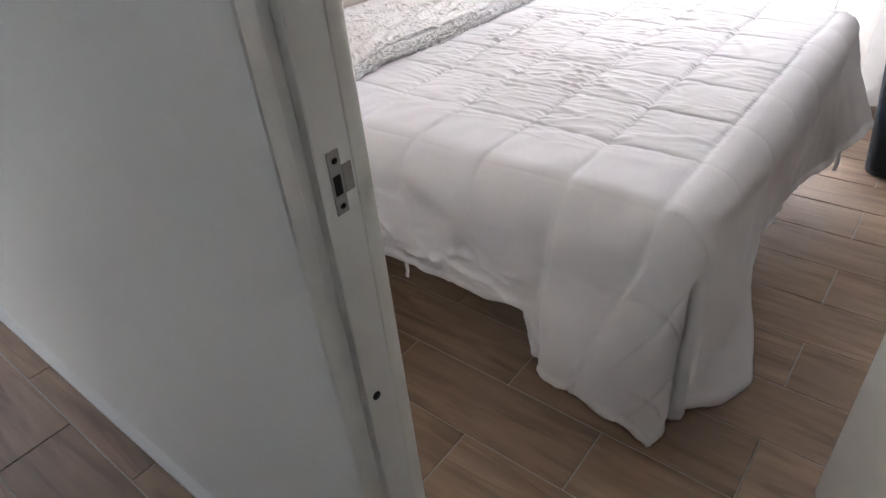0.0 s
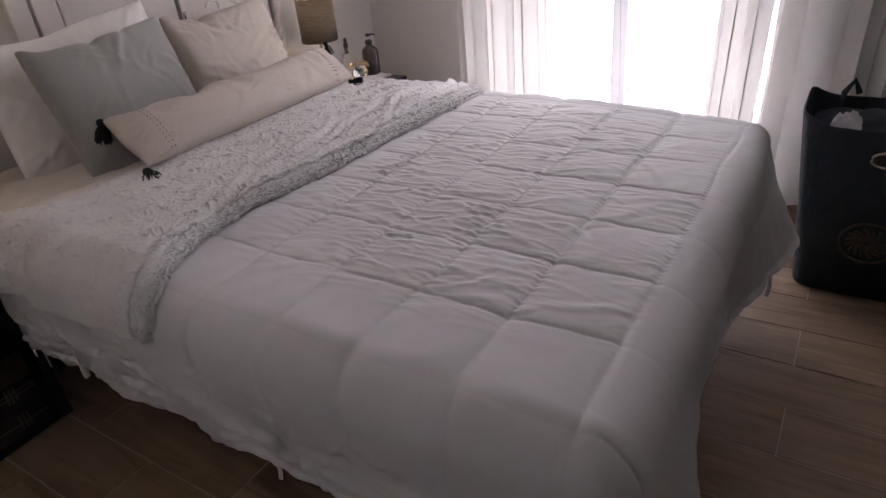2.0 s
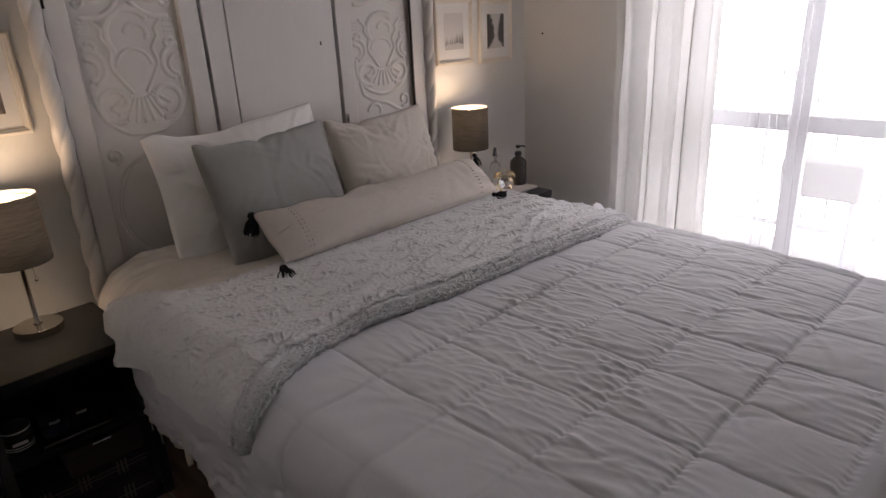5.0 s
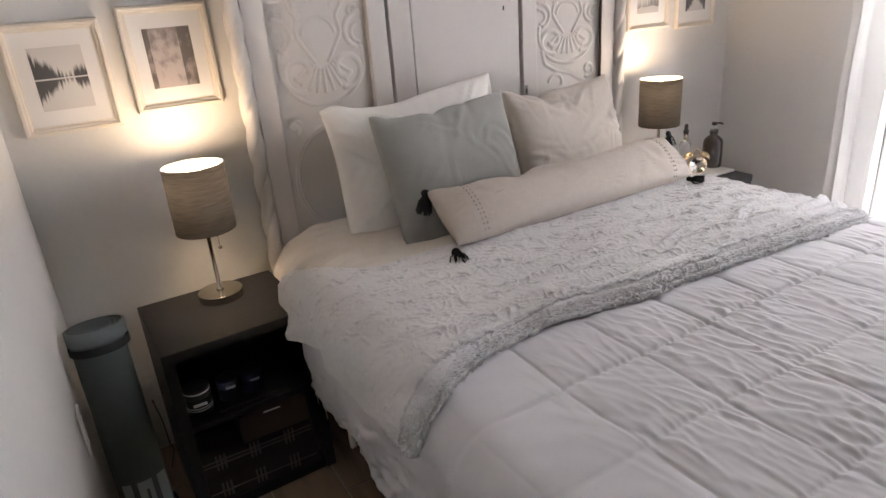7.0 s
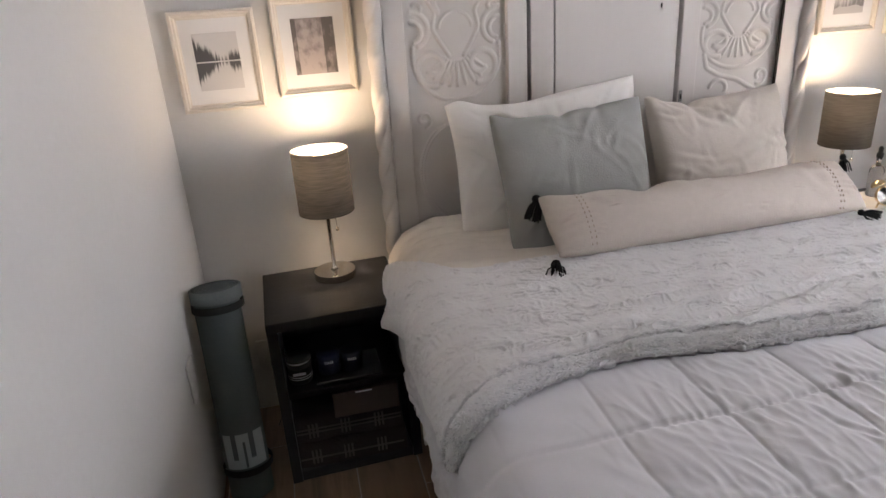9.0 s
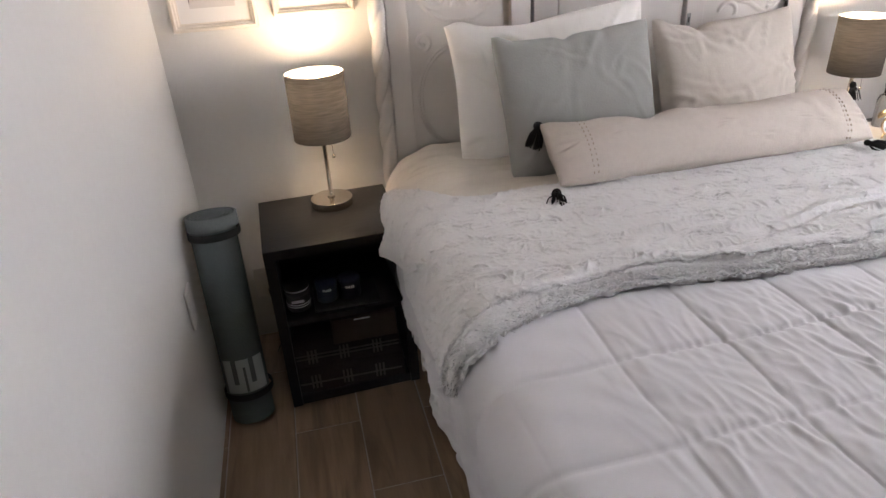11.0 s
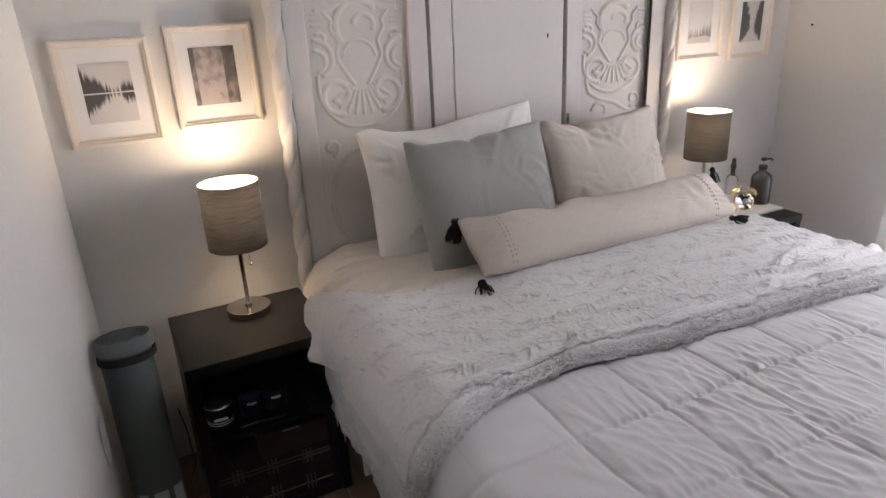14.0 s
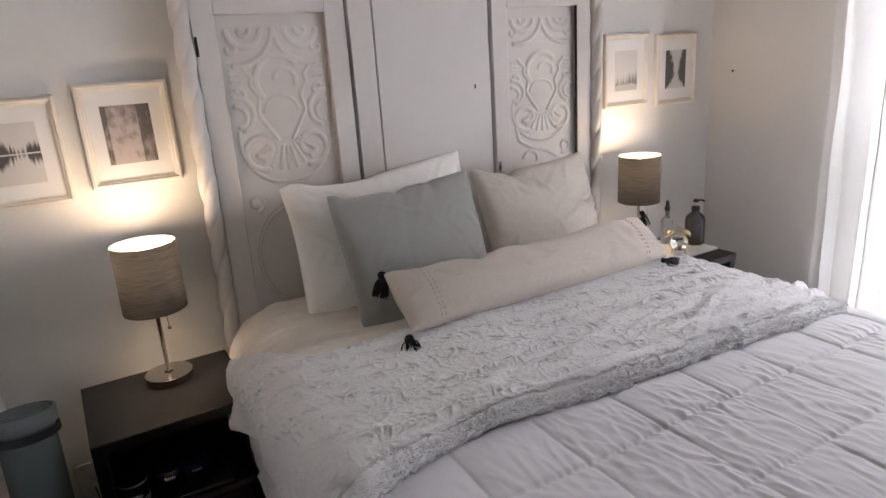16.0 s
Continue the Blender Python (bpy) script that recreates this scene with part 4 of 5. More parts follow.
# ---- nightstands ----
def nightstand(m, label):
    """Open cube unit: x is depth (front at +x), y is width; origin at the back left foot."""
    D, W, H = 0.375, 0.415, 0.56
    ob = thing("nightstand", m, label, "nightstand", "nightstands beside the bed")
    part("top", box(0, 0, H - 0.03, D, W, H, 0.002), M["espresso"], ob, smooth=False)
    part("side_panel", box(0, 0, 0, D - 0.004, 0.03, H - 0.03, 0.0015), M["espresso"], ob, smooth=False)
    part("side_panel", box(0, W - 0.03, 0, D - 0.004, W, H - 0.03, 0.0015), M["espresso"], ob, smooth=False)
    part("back_panel", box(0, 0.03, 0.03, 0.008, W - 0.03, H - 0.03), M["espresso"], ob, smooth=False)
    part("shelf", box(0.008, 0.03, 0.297, D - 0.012, W - 0.03, 0.315, 0.0015), M["espresso"], ob, smooth=False)
    part("bottom", box(0, 0.03, 0.001, D - 0.008, W - 0.03, 0.034, 0.0015), M["espresso"], ob, smooth=False)
    return ob


nightstand(pose(-2.158, 0.730, 0, 0, 0, 2.4), "open dark espresso nightstand holding tins and a plaid blanket")
nightstand(pose(-2.16, 2.735, 0), "dark espresso nightstand with a tray and bottles on top")


def table_lamp(m):
    ob = thing("table_lamp", m, "lit table lamp, charcoal linen drum shade on brushed nickel base", "table lamp", "pair of bedside lamps")
    part("base", lathe([(0.064, 0), (0.066, 0.0008), (0.066, 0.0015), (0.066, 0.0225), (0.066, 0.0232), (0.0652, 0.0242), (0.0644, 0.0243), (0.03, 0.0248), (0.012, 0.025)], 48), M["nickel"], ob, "brushed nickel base")
    part("stem", lathe([(0.012, 0.026), (0.0065, 0.031), (0.0065, 0.26), (0.015, 0.262), (0.015, 0.3)], 20), M["nickel"], ob, "brushed nickel stem")
    shade = part("shade", lathe([(0.085, 0.222), (0.086, 0.222), (0.086, 0.226), (0.086, 0.414), (0.086, 0.418), (0.085, 0.418)], 64, cap=False), M["shade"], ob, "charcoal linen drum shade")
    part("lining", lathe([(0.0842, 0.2225), (0.0842, 0.4175)], 64, cap=False), M["shade_in"], shade, "white lining")
    bm = tube([(0.083 * math.cos(a), 0.083 * math.sin(a), 0.405) for a in np.linspace(0, 6.283, 40, endpoint=False)], 0.0015, 6, closed=True)
    for k in range(3):
        a = 2.1 * k
        tube([(0.012 * math.cos(a), 0.012 * math.sin(a), 0.3), (0.083 * math.cos(a), 0.083 * math.sin(a), 0.405)], 0.0013, 6, bm)
    part("spider", bm, M["nickel"], shade)
    bulb = part("bulb", lathe([(0.011, 0.3), (0.013, 0.318), (0.026, 0.362), (0.030, 0.380), (0.020, 0.402), (0.002, 0.409)], 24), M["bulb"], ob, "glowing warm bulb")
    bulb.visible_shadow = False
    part("pull_chain", tube([(0.02, 0.02, 0.262), (0.022, 0.024, 0.17)], 0.0009, 6), M["nickel"], ob)
    part("pull_knob", lathe([(0.001, -0.005), (0.005, -0.003), (0.006, 0.001), (0.004, 0.005), (0.001, 0.007)], 12, centre=(0.022, 0.024, 0.165)), M["nickel"], ob)
    return ob


glow = bpy.data.materials.new("bulb_glow")
glow.use_nodes = True
gb = glow.node_tree.nodes["Principled BSDF"]
gb.inputs["Emission Color"].default_value, gb.inputs["Emission Strength"].default_value = (1.0, 0.72, 0.42, 1), 12.0
M["bulb"] = glow
for y in (0.965, 2.868):
    table_lamp(pose(-2.062, y, 0.5605))
    lamp("lamp_light", "POINT", pose(-2.062, y, 0.5605 + 0.384), LAMP, (1.0, 0.74, 0.47), soft=0.045)


# ---- headboard: an old carved double door ----
def spiral(cx, cy, r0, r1, a0, a1, count=60):
    t = np.linspace(0, 1, count)
    r, a = r0 + (r1 - r0) * t, a0 + (a1 - a0) * t
    return np.stack([cx + r * np.cos(a), cy + r * np.sin(a)], -1)


def carving(w, h, full=True, lift=0.0, step=0.0024):
    """Low relief of scrolls, a shell and a crested shield, w by h metres, in the x (across) and z (up) plane."""
    pi = math.pi
    k = w
    S = []

    def bend(points, count=40):
        p = np.array(points) * k
        tt = np.linspace(0, len(p) - 1, count)
        s0 = np.stack([np.interp(tt, np.arange(len(p)), p[:, c_]) for c_ in (0, 1)], -1)
        for _ in range(4):
            s0[1:-1] = (s0[:-2] + 2 * s0[1:-1] + s0[2:]) / 4
        return s0

    for s in (-1, 1):
        def m(c):
            c = c.copy()
            c[:, 0] *= s
            return c
        S.append((m(spiral(0.26 * k, 0.36 * k, 0.20 * k, 0.06 * k, -0.55 * pi, 1.75 * pi)), 0.030 * k, 1.0))
        S.append((m(spiral(0.0, 0.47 * k, 0.47 * k, 0.475 * k, -0.5 * pi, 0.06 * pi)), 0.022 * k, 0.8))
        S.append((m(bend([(0.08, 0.46), (0.17, 0.60), (0.25, 0.74), (0.21, 0.90), (0.29, 1.02), (0.27, 1.10), (0.36, 1.20)], 60)), 0.020 * k, 0.9))
        S.append((m(spiral(0.47 * k, 0.72 * k, 0.20 * k, 0.16 * k, 0.5 * pi, 1.35 * pi)), 0.026 * k, 0.9))
        S.append((m(spiral(0.47 * k, 0.70 * k, 0.12 * k, 0.09 * k, 0.5 * pi, 1.4 * pi)), 0.022 * k, 0.8))
        S.append((m(spiral(0.40 * k, 0.93 * k, 0.06 * k, 0.02 * k, 0.3 * pi, 1.8 * pi)), 0.020 * k, 0.8))
        S.append((m(spiral(0.42 * k, h - 0.02 * k, 0.42 * k, 0.34 * k, 1.0 * pi, 1.5 * pi)), 0.026 * k, 1.0))
        S.append((m(spiral(0.30 * k, h - 0.02 * k, 0.18 * k, 0.15 * k, 1.0 * pi, 1.95 * pi)), 0.030 * k, 0.9))
        S.append((m(spiral(0.30 * k, h - 0.03 * k, 0.07 * k, 0.03 * k, 1.0 * pi, 2.1 * pi)), 0.022 * k, 0.7))
        S.append((m(spiral(0.44 * k, h - 0.20 * k, 0.07 * k, 0.03 * k, 0.6 * pi, 2.0 * pi)), 0.020 * k, 0.7))
        for j in range(3):
            S.append((m(np.stack([np.linspace(0.38, 0.47, 10) * k, np.full(10, (1.06 + 0.055 * j) * k)], -1)), 0.012 * k, 0.4))
    S.append((spiral(0.0, 0.72 * k, 0.18 * k, 0.18 * k, 0.05 * pi, 0.95 * pi), 0.016 * k, 0.6))
    S.append((spiral(0.03 * k, 1.06 * k, 0.22 * k, 0.27 * k, 0.25 * pi, 1.2 * pi), 0.034 * k, 1.0))
    S.append((spiral(0.08 * k, 1.04 * k, 0.10 * k, 0.12 * k, -0.1 * pi, 0.9 * pi), 0.026 * k, 0.6))
    for j in range(9):
        a = -pi / 2 + (j - 4) * 0.23
        d = np.array([math.cos(a), math.sin(a)])
        S.append((np.array([0.0, 0.55 * k]) + np.linspace(0.17 * k, 0.40 * k, 20)[:, None] * d, 0.019 * k, 0.75))
    if not full:
        S = [(spiral(-0.40 * k, h - 0.14 * k, 0.09 * k, 0.03 * k, -0.4 * pi, 1.6 * pi), 0.018 * k, 0.8), (spiral(0.40 * k, h - 0.14 * k, 0.09 * k, 0.03 * k, 1.4 * pi, -0.6 * pi), 0.018 * k, 0.8)]
        for rad in (0.44, 0.47):
            S.append((spiral(0.0, h - 0.75 * k, rad * k, rad * k, 0, 2 * pi, 120) * np.array((1.0, 1.25)) - np.array((0.0, 0.25 * (h - 0.75 * k))), 0.013 * k, 0.6))
    if full and lift:
        S = [(line + np.stack([0 * line[:, 0], lift * np.clip(1 - line[:, 1] / h, 0, 1)], -1), width, amp) for line, width, amp in S]
        S.append((bend([(-0.42, 0.46), (-0.38, 0.30), (-0.20, 0.20), (0.05, 0.14), (0.22, 0.04), (0.30, 0.0)], 60), 0.026 * k, 0.9))
        S.append((spiral(-0.18 * k, 0.03 * k, 0.14 * k, 0.05 * k, 0.9 * pi, -0.6 * pi), 0.024 * k, 0.9))
        S.append((spiral(0.36 * k, 0.16 * k, 0.10 * k, 0.04 * k, -0.6 * pi, 1.2 * pi), 0.022 * k, 0.8))
    xs, zs = np.arange(-w / 2, w / 2 + step / 2, step), np.arange(0, h + step / 2, step)
    x, z = np.meshgrid(xs, zs, indexing="ij")
    H = np.zeros_like(x)
    for line, width, amp in S:
        d2 = np.full(x.shape, 1e9)
        for p in line:
            np.minimum(d2, (x - p[0]) ** 2 + (z - p[1]) ** 2, out=d2)
        H = np.maximum(H, amp * np.clip(1.7 - np.sqrt(d2) / (0.66 * width), 0, 1) ** 0.8)
    H += 0.35 * full * np.exp(-((x / (0.17 * k)) ** 2 + ((z - lift * 0.6 - 0.66 * k) / (0.2 * k)) ** 2) ** 2)
    H += 0.3 * full * np.exp(-((x / (0.34 * k)) ** 2 + ((z - lift * 0.8 - 0.32 * k) / (0.22 * k)) ** 2) ** 3)
    edge = np.minimum(np.minimum(x + w / 2, w / 2 - x), np.minimum(z, h - z))
    H *= np.clip(edge / 0.006, 0, 1)
    return np.stack([x, -0.0060 * H, z], -1)


HX = -2.165
head = thing("headboard", pose(HX, 0, 0), "off-white painted headboard of carved antique door panels with twisted columns", "headboard")
HT = 1.98


def hb(name, y0, y1, z0, z1, front, label="", back=-0.045):
    return part(name, box(back, y0, z0, front, y1, z1, 0.003, 2), M["headboard"], head, label, smooth=False)


def lines(y0, y1, pz0, pz1, lower, lift=0.0):
    """One leaf: stiles, rails, recessed panels with carving."""
    hb("stile", y0, y0 + 0.066, 0.02, HT, 0.0)
    hb("stile", y1 - 0.066, y1, 0.02, HT, 0.0)
    hb("rail", y0 + 0.066, y1 - 0.066, pz1, HT, 0.0)
    hb("rail", y0 + 0.066, y1 - 0.066, 0.02, lower, 0.0)
    hb("panel", y0 + 0.066, y1 - 0.066, lower, pz1, -0.02)
    w = y1 - y0 - 0.132 - 0.03
    for z0, z1 in ((pz0, pz1 - 0.035), (pz0 - 0.52, pz0 - 0.012)):
        P = carving(w, z1 - z0, z0 == pz0, lift)
        bm = sheet(P)
        bmesh.ops.reverse_faces(bm, faces=bm.faces)
        ob = part("carved_panel", bm, M["headboard"], head, "carved scroll and shell relief")
        ob.matrix_basis = pose(-0.0185, (y0 + y1) / 2, z0, 0, 0, 90)


lines(1.205, 1.670, 1.065, 1.575, 0.5)
lines(2.228, 2.690, 1.0, 1.575, 0.45, 0.085)
hb("board", 1.683, 1.763, 0.02, HT, -0.002)
hb("board", 1.768, 2.214, 0.02, HT, -0.004)
part("gap_backing", box(-0.05, 1.2, 0.02, -0.046, 2.7, HT - 0.02), M["hole"], head, smooth=False)


def twisted_column(y):
    seg, rows = 28, 420
    t = np.linspace(0.02, HT, rows)[:, None]
    a = np.linspace(0, 2 * np.pi, seg + 1)[None, :]
    turn = a - t * 2 * np.pi / 0.245
    r = 0.0155 + 0.0115 * np.abs(np.sin(turn)) ** 0.6
    P = np.stack([r * np.cos(a), y + r * np.sin(a), t + 0 * a], -1)
    bm = sheet(P)
    bmesh.ops.remove_doubles(bm, verts=bm.verts, dist=1e-5)
    bmesh.ops.recalc_face_normals(bm, faces=bm.faces)
    ob = part("twisted_column", bm, M["headboard"], head, "twisted rope-carved column")
    return ob


twisted_column(1.178)
twisted_column(2.722)
hb("post", 1.197, 1.204, 0.02, HT, -0.006)
hb("post", 2.692, 2.705, 0.02, HT, -0.006)
part("hinge_gap", box(-0.004, 2.613, 0.97, 0.0012, 2.6225, 1.578), M["hole"], head, smooth=False)
part("keyhole_plate", box(-0.002, 2.232, 0.985, 0.0015, 2.246, 1.025, 0.001), M["steel"], head, smooth=False)
part("keyhole", box(0.001, 2.2365, 0.995, 0.0022, 2.2415, 1.012), M["hole"], head, smooth=False)
part("nail_hole", box(-0.0045, 2.1435, 1.303, -0.003, 2.149, 1.318), M["hole"], head, smooth=False)
part("hinge_slot", box(-0.004, 1.2075, 1.462, 0.001, 1.2155, 1.517), M["hole"], head, smooth=False)


# ---- framed pictures ----
def picture(y0, z0, mat, label, tall=0.292, wide=0.243, pw=0.128, ph=0.165):
    ob = thing("picture_frame", pose(X0 + 0.001, y0, z0), label, "picture frame", "framed prints above the nightstands")
    bm = bmesh.new()
    rows = []
    for inset, rise in ((0, 0), (0, 0.014), (0.002, 0.017), (0.008, 0.0185), (0.0105, 0.0175), (0.0115, 0.014), (0.0165, 0.0135), (0.0185, 0.012), (0.0195, 0.0095), (0.0235, 0.009), (0.0245, 0.006)):
        rows.append([bm.verts.new((rise, y, z)) for y, z in ((inset, inset), (wide - inset, inset), (wide - inset, tall - inset), (inset, tall - inset))])
    for r0, r1 in zip(rows, rows[1:]):
        for k in range(4):
            bm.faces.new((r0[k], r0[(k + 1) % 4], r1[(k + 1) % 4], r1[k]))
    bmesh.ops.recalc_face_normals(bm, faces=bm.faces)
    part("moulding", bm, M["frame_white"], ob, "stepped whitewashed moulding", smooth=False)
    part("mat_board", box(0, 0.02, 0.02, 0.008, wide - 0.02, tall - 0.02), M["mat_board"], ob, "white mat board", smooth=False)
    part("print", box(0.007, (wide - pw) / 2, (tall - ph) / 2, 0.0088, (wide + pw) / 2, (tall + ph) / 2), mat, ob, "grey landscape print", smooth=False)
    return ob


picture(0.588, 1.094, picture_print("lake_print", "lake", (0.62, 0.60, 0.59), (0.085, 0.085, 0.09), 3.1), "whitewashed frame with a print of trees mirrored in a lake")
picture(0.877, 1.117, picture_print("forest_print", "forest", (0.44, 0.38, 0.36), (0.13, 0.115, 0.11), 7.7), "whitewashed frame with a print of a pale forest")
picture(2.822, 1.165, picture_print("misty_print", "mist", (0.66, 0.64, 0.63), (0.24, 0.23, 0.23), 5.3), "whitewashed frame with a print of misty hills", 0.300, 0.254)
picture(3.126, 1.150, picture_print("path_print", "path", (0.60, 0.58, 0.58), (0.10, 0.10, 0.105), 9.2), "whitewashed frame with a print of a path between firs", 0.305, 0.252)
nail = tagged(part("nail", lathe([(0.004, 0), (0.005, 0.006), (0.003, 0.008)], 10), M["hole"], None), "small dark nail in the bare wall", "nail")
nail.matrix_world = pose(-2.114, Y1 + 0.001, 1.277, 90, 0, 0)

# ---- rolled exercise mat ----
roll = thing("exercise_mat", pose(-1.79, 0.626, 0.01) @ pose(0, 0, 0, 0.5, -8.5, 0), "rolled dark grey foam exercise mat standing against the wall", "exercise mat")
R, L = 0.07, 0.652


def rolled(z0, z1, extra):
    t = np.linspace(0, 3.6 * 2 * np.pi, 320)
    r = R + extra - 0.0105 * t / (2 * np.pi)
    rows = []
    for z, dr in ((z0, -0.003), (z0, 0), (z0 + 0.004, 0.0), (z1 - 0.004, 0.0), (z1, 0), (z1, -0.003)):
        rows.append(np.stack([(r + dr) * np.cos(t + 2.6), (r + dr) * np.sin(t + 2.6), np.full_like(t, z)], -1))
    bm = sheet(np.array(rows))
    return bm


body = part("rolled_foam", rolled(0.003, L, 0), M["yoga"], roll)
sol = body.modifiers.new("thickness", "SOLIDIFY")
sol.thickness, sol.offset = 0.007, -1
part("top_edge", lathe([(R + 0.0005, L - 0.035), (R + 0.0015, L - 0.034), (R + 0.0015, L + 0.001), (R - 0.005, L + 0.002)], 56, cap=False), M["yoga_end"], roll, "lighter grey worn top edge")
for z in (L - 0.062, 0.085):
    part("strap", lathe([(R + 0.0008, z), (R + 0.0025, z + 0.002), (R + 0.0025, z + 0.02), (R + 0.0008, z + 0.022)], 56, cap=False), M["band"], roll, "black elastic strap")
# ---- things in and on the nightstands ----
jar = thing("cosmetic_jar", pose(-1.875, 0.815, 0.3155), "dark jar with white printed bands on the nightstand shelf", "jar")
part("body", lathe([(0.034, 0), (0.036, 0.004), (0.036, 0.05), (0.034, 0.054)], 36), M["black"], jar)
part("lid", lathe([(0.037, 0.054), (0.0375, 0.056), (0.0375, 0.08), (0.035, 0.083)], 36), M["black"], jar)
for z in (0.016, 0.0235):
    part("band", lathe([(0.0362, z), (0.0368, z + 0.0005), (0.0368, z + 0.003), (0.0362, z + 0.0035)], 36, cap=False), M["white_print"], jar, "white printed band")
part("printed_label", box(0.0362, -0.02, 0.034, 0.0372, 0.018, 0.043), M["white_print"], jar, "white label with unreadable print", smooth=False)
part("rim_band", lathe([(0.0377, 0.07), (0.0381, 0.071), (0.0381, 0.074), (0.0377, 0.075)], 36, cap=False), M["white_print"], jar)

for y, dz in ((0.905, 0.0), (0.975, 0.0)):
    tin = thing("cream_tin", pose(-1.885, y, 0.3155), "round dark blue cream tin with a white printed mark", "tin", "blue tins on the shelf")
    part("body", lathe([(0.033, 0), (0.034, 0.002), (0.034, 0.062), (0.033, 0.064)], 36), M["blue"], tin)
    part("lid", lathe([(0.035, 0.05), (0.0355, 0.052), (0.0355, 0.07), (0.034, 0.073)], 36), M["blue"], tin)
    bm = bmesh.new()
    for k in range(5):
        a = -0.35 + k * 0.16
        box(0.0356 * math.cos(a) - 0.0006, 0.0356 * math.sin(a) - 0.0016, 0.05, 0.0356 * math.cos(a) + 0.0012, 0.0356 * math.sin(a) + 0.0016, 0.058, bm=bm)
    part("printed_mark", bm, M["white_print"], tin, "plain white bars of print", smooth=False)

book = thing("tablet", pose(-1.97, 0.86, 0.3155), "flat dark tablet lying on the nightstand shelf", "tablet")
part("body", box(0, 0, 0, 0.15, 0.2, 0.009, 0.003), M["black"], book)
card = thing("card_box", pose(-1.99, 0.90, 0.2035), "low brown card box in the nightstand", "box")
part("body", box(0, 0, 0, 0.19, 0.2, 0.085, 0.002), M["paper_red"], card, smooth=False)
part("white_edge", box(0.1902, 0.07, 0.077, 0.191, 0.12, 0.081), M["white_print"], card, smooth=False)

blanket = thing("plaid_blanket", pose(-2.12, 0.768, 0.0345), "folded dark plaid wool blanket in the bottom of the nightstand", "blanket")


def folded(w, d, z0, z1, seed):
    u, v = np.meshgrid(np.linspace(0, 1, 40), np.linspace(0, 1, 46), indexing="ij")
    f = fields(seed, 8, 0.15, 0.5)(u, v)
    r = 0.35 * (z1 - z0)
    edge = np.minimum(1, (1 - u) * d / r)
    top = z0 + (z1 - z0) * np.sqrt(np.maximum(1 - (1 - edge) ** 2, 0)) + 0.004 * f
    bm = sheet(np.stack([u * d, v * w, top], -1))
    return bm


part("lower_fold", folded(0.345, 0.315, 0.0, 0.085, 4), M["plaid"], blanket)
part("upper_fold", folded(0.34, 0.30, 0.085, 0.168, 9), M["plaid"], blanket)
for k, y in enumerate((0.045, 0.145, 0.25)):
    for dy in (0.0, 0.012, 0.024):
        for z0, x in ((0.012, 0.3165), (0.098, 0.302)):
            part("plaid_stripe", box(x - 0.004, y + dy, z0, x, y + dy + 0.006, z0 + 0.05, 0.001, 1), M["plaid_line"], blanket, smooth=False)
for z, x in ((0.03, 0.3162), (0.115, 0.3017), (0.128, 0.3017)):
    part("plaid_stripe", box(x - 0.004, 0.01, z, x, 0.335, z + 0.005, 0.001, 1), M["plaid_line"], blanket, smooth=False)

tray = thing("tray", pose(-2.1, 2.79, 0.5605), "thin white marble tray on the nightstand", "tray")
part("slab", box(0, 0, 0, 0.235, 0.345, 0.01, 0.002), M["tray"], tray)

pump = thing("pump_bottle", pose(-1.965, 3.108, 0.571) @ Matrix.Diagonal((1.1, 1.1, 1.04, 1)), "dark amber pump soap bottle with black pump on the tray", "bottle")
part("body", lathe([(0.034, 0), (0.0375, 0.004), (0.038, 0.02), (0.038, 0.1), (0.035, 0.117), (0.022, 0.13), (0.0135, 0.136), (0.0135, 0.142)], 40), M["amber"], pump)
part("collar", lathe([(0.0155, 0.142), (0.016, 0.144), (0.016, 0.158), (0.012, 0.161), (0.005, 0.163)], 28), M["black"], pump)
part("pump_stem", lathe([(0.004, 0.162), (0.004, 0.178)], 14), M["white_plastic"], pump, "white pump stem")
bm = lathe([(0.009, 0.177), (0.0105, 0.179), (0.0105, 0.187), (0.008, 0.19)], 20)
tube([(0.0, 0.0, 0.184), (0.012, 0.022, 0.184), (0.016, 0.03, 0.178)], 0.0042, 8, bm)
part("pump_head", bm, M["black"], pump)

clock = thing("alarm_clock", pose(-1.912, 2.945, 0.6185, 0, -14, -38) @ Matrix.Diagonal((0.8, 0.8, 0.8, 1)), "small brass twin-bell alarm clock with glass face", "clock")
part("case", lathe([(0.042, -0.02), (0.047, -0.017), (0.048, 0.0), (0.047, 0.016), (0.043, 0.02)], 44), M["brass"], clock, "polished brass case").matrix_basis = pose(0, 0, 0, 0, 90, 0)
part("dial", lathe([(0.042, 0.0), (0.042, 0.002)], 44), M["mat_board"], clock, "pale dial").matrix_basis = pose(0.0195, 0, 0, 0, 90, 0)
part("glass_face", lathe([(0.043, 0.0), (0.036, 0.006), (0.02, 0.0095), (0.002, 0.011)], 44), M["glass"], clock, "domed glass").matrix_basis = pose(0.0235, 0, 0, 0, 90, 0)
for y, z, n in ((0.0, 0.024, "hour_hand"), (0.014, 0.012, "minute_hand")):
    part(n, tube([(0.0225, 0, 0), (0.0225, y, z)], 0.0012, 6), M["black"], clock)
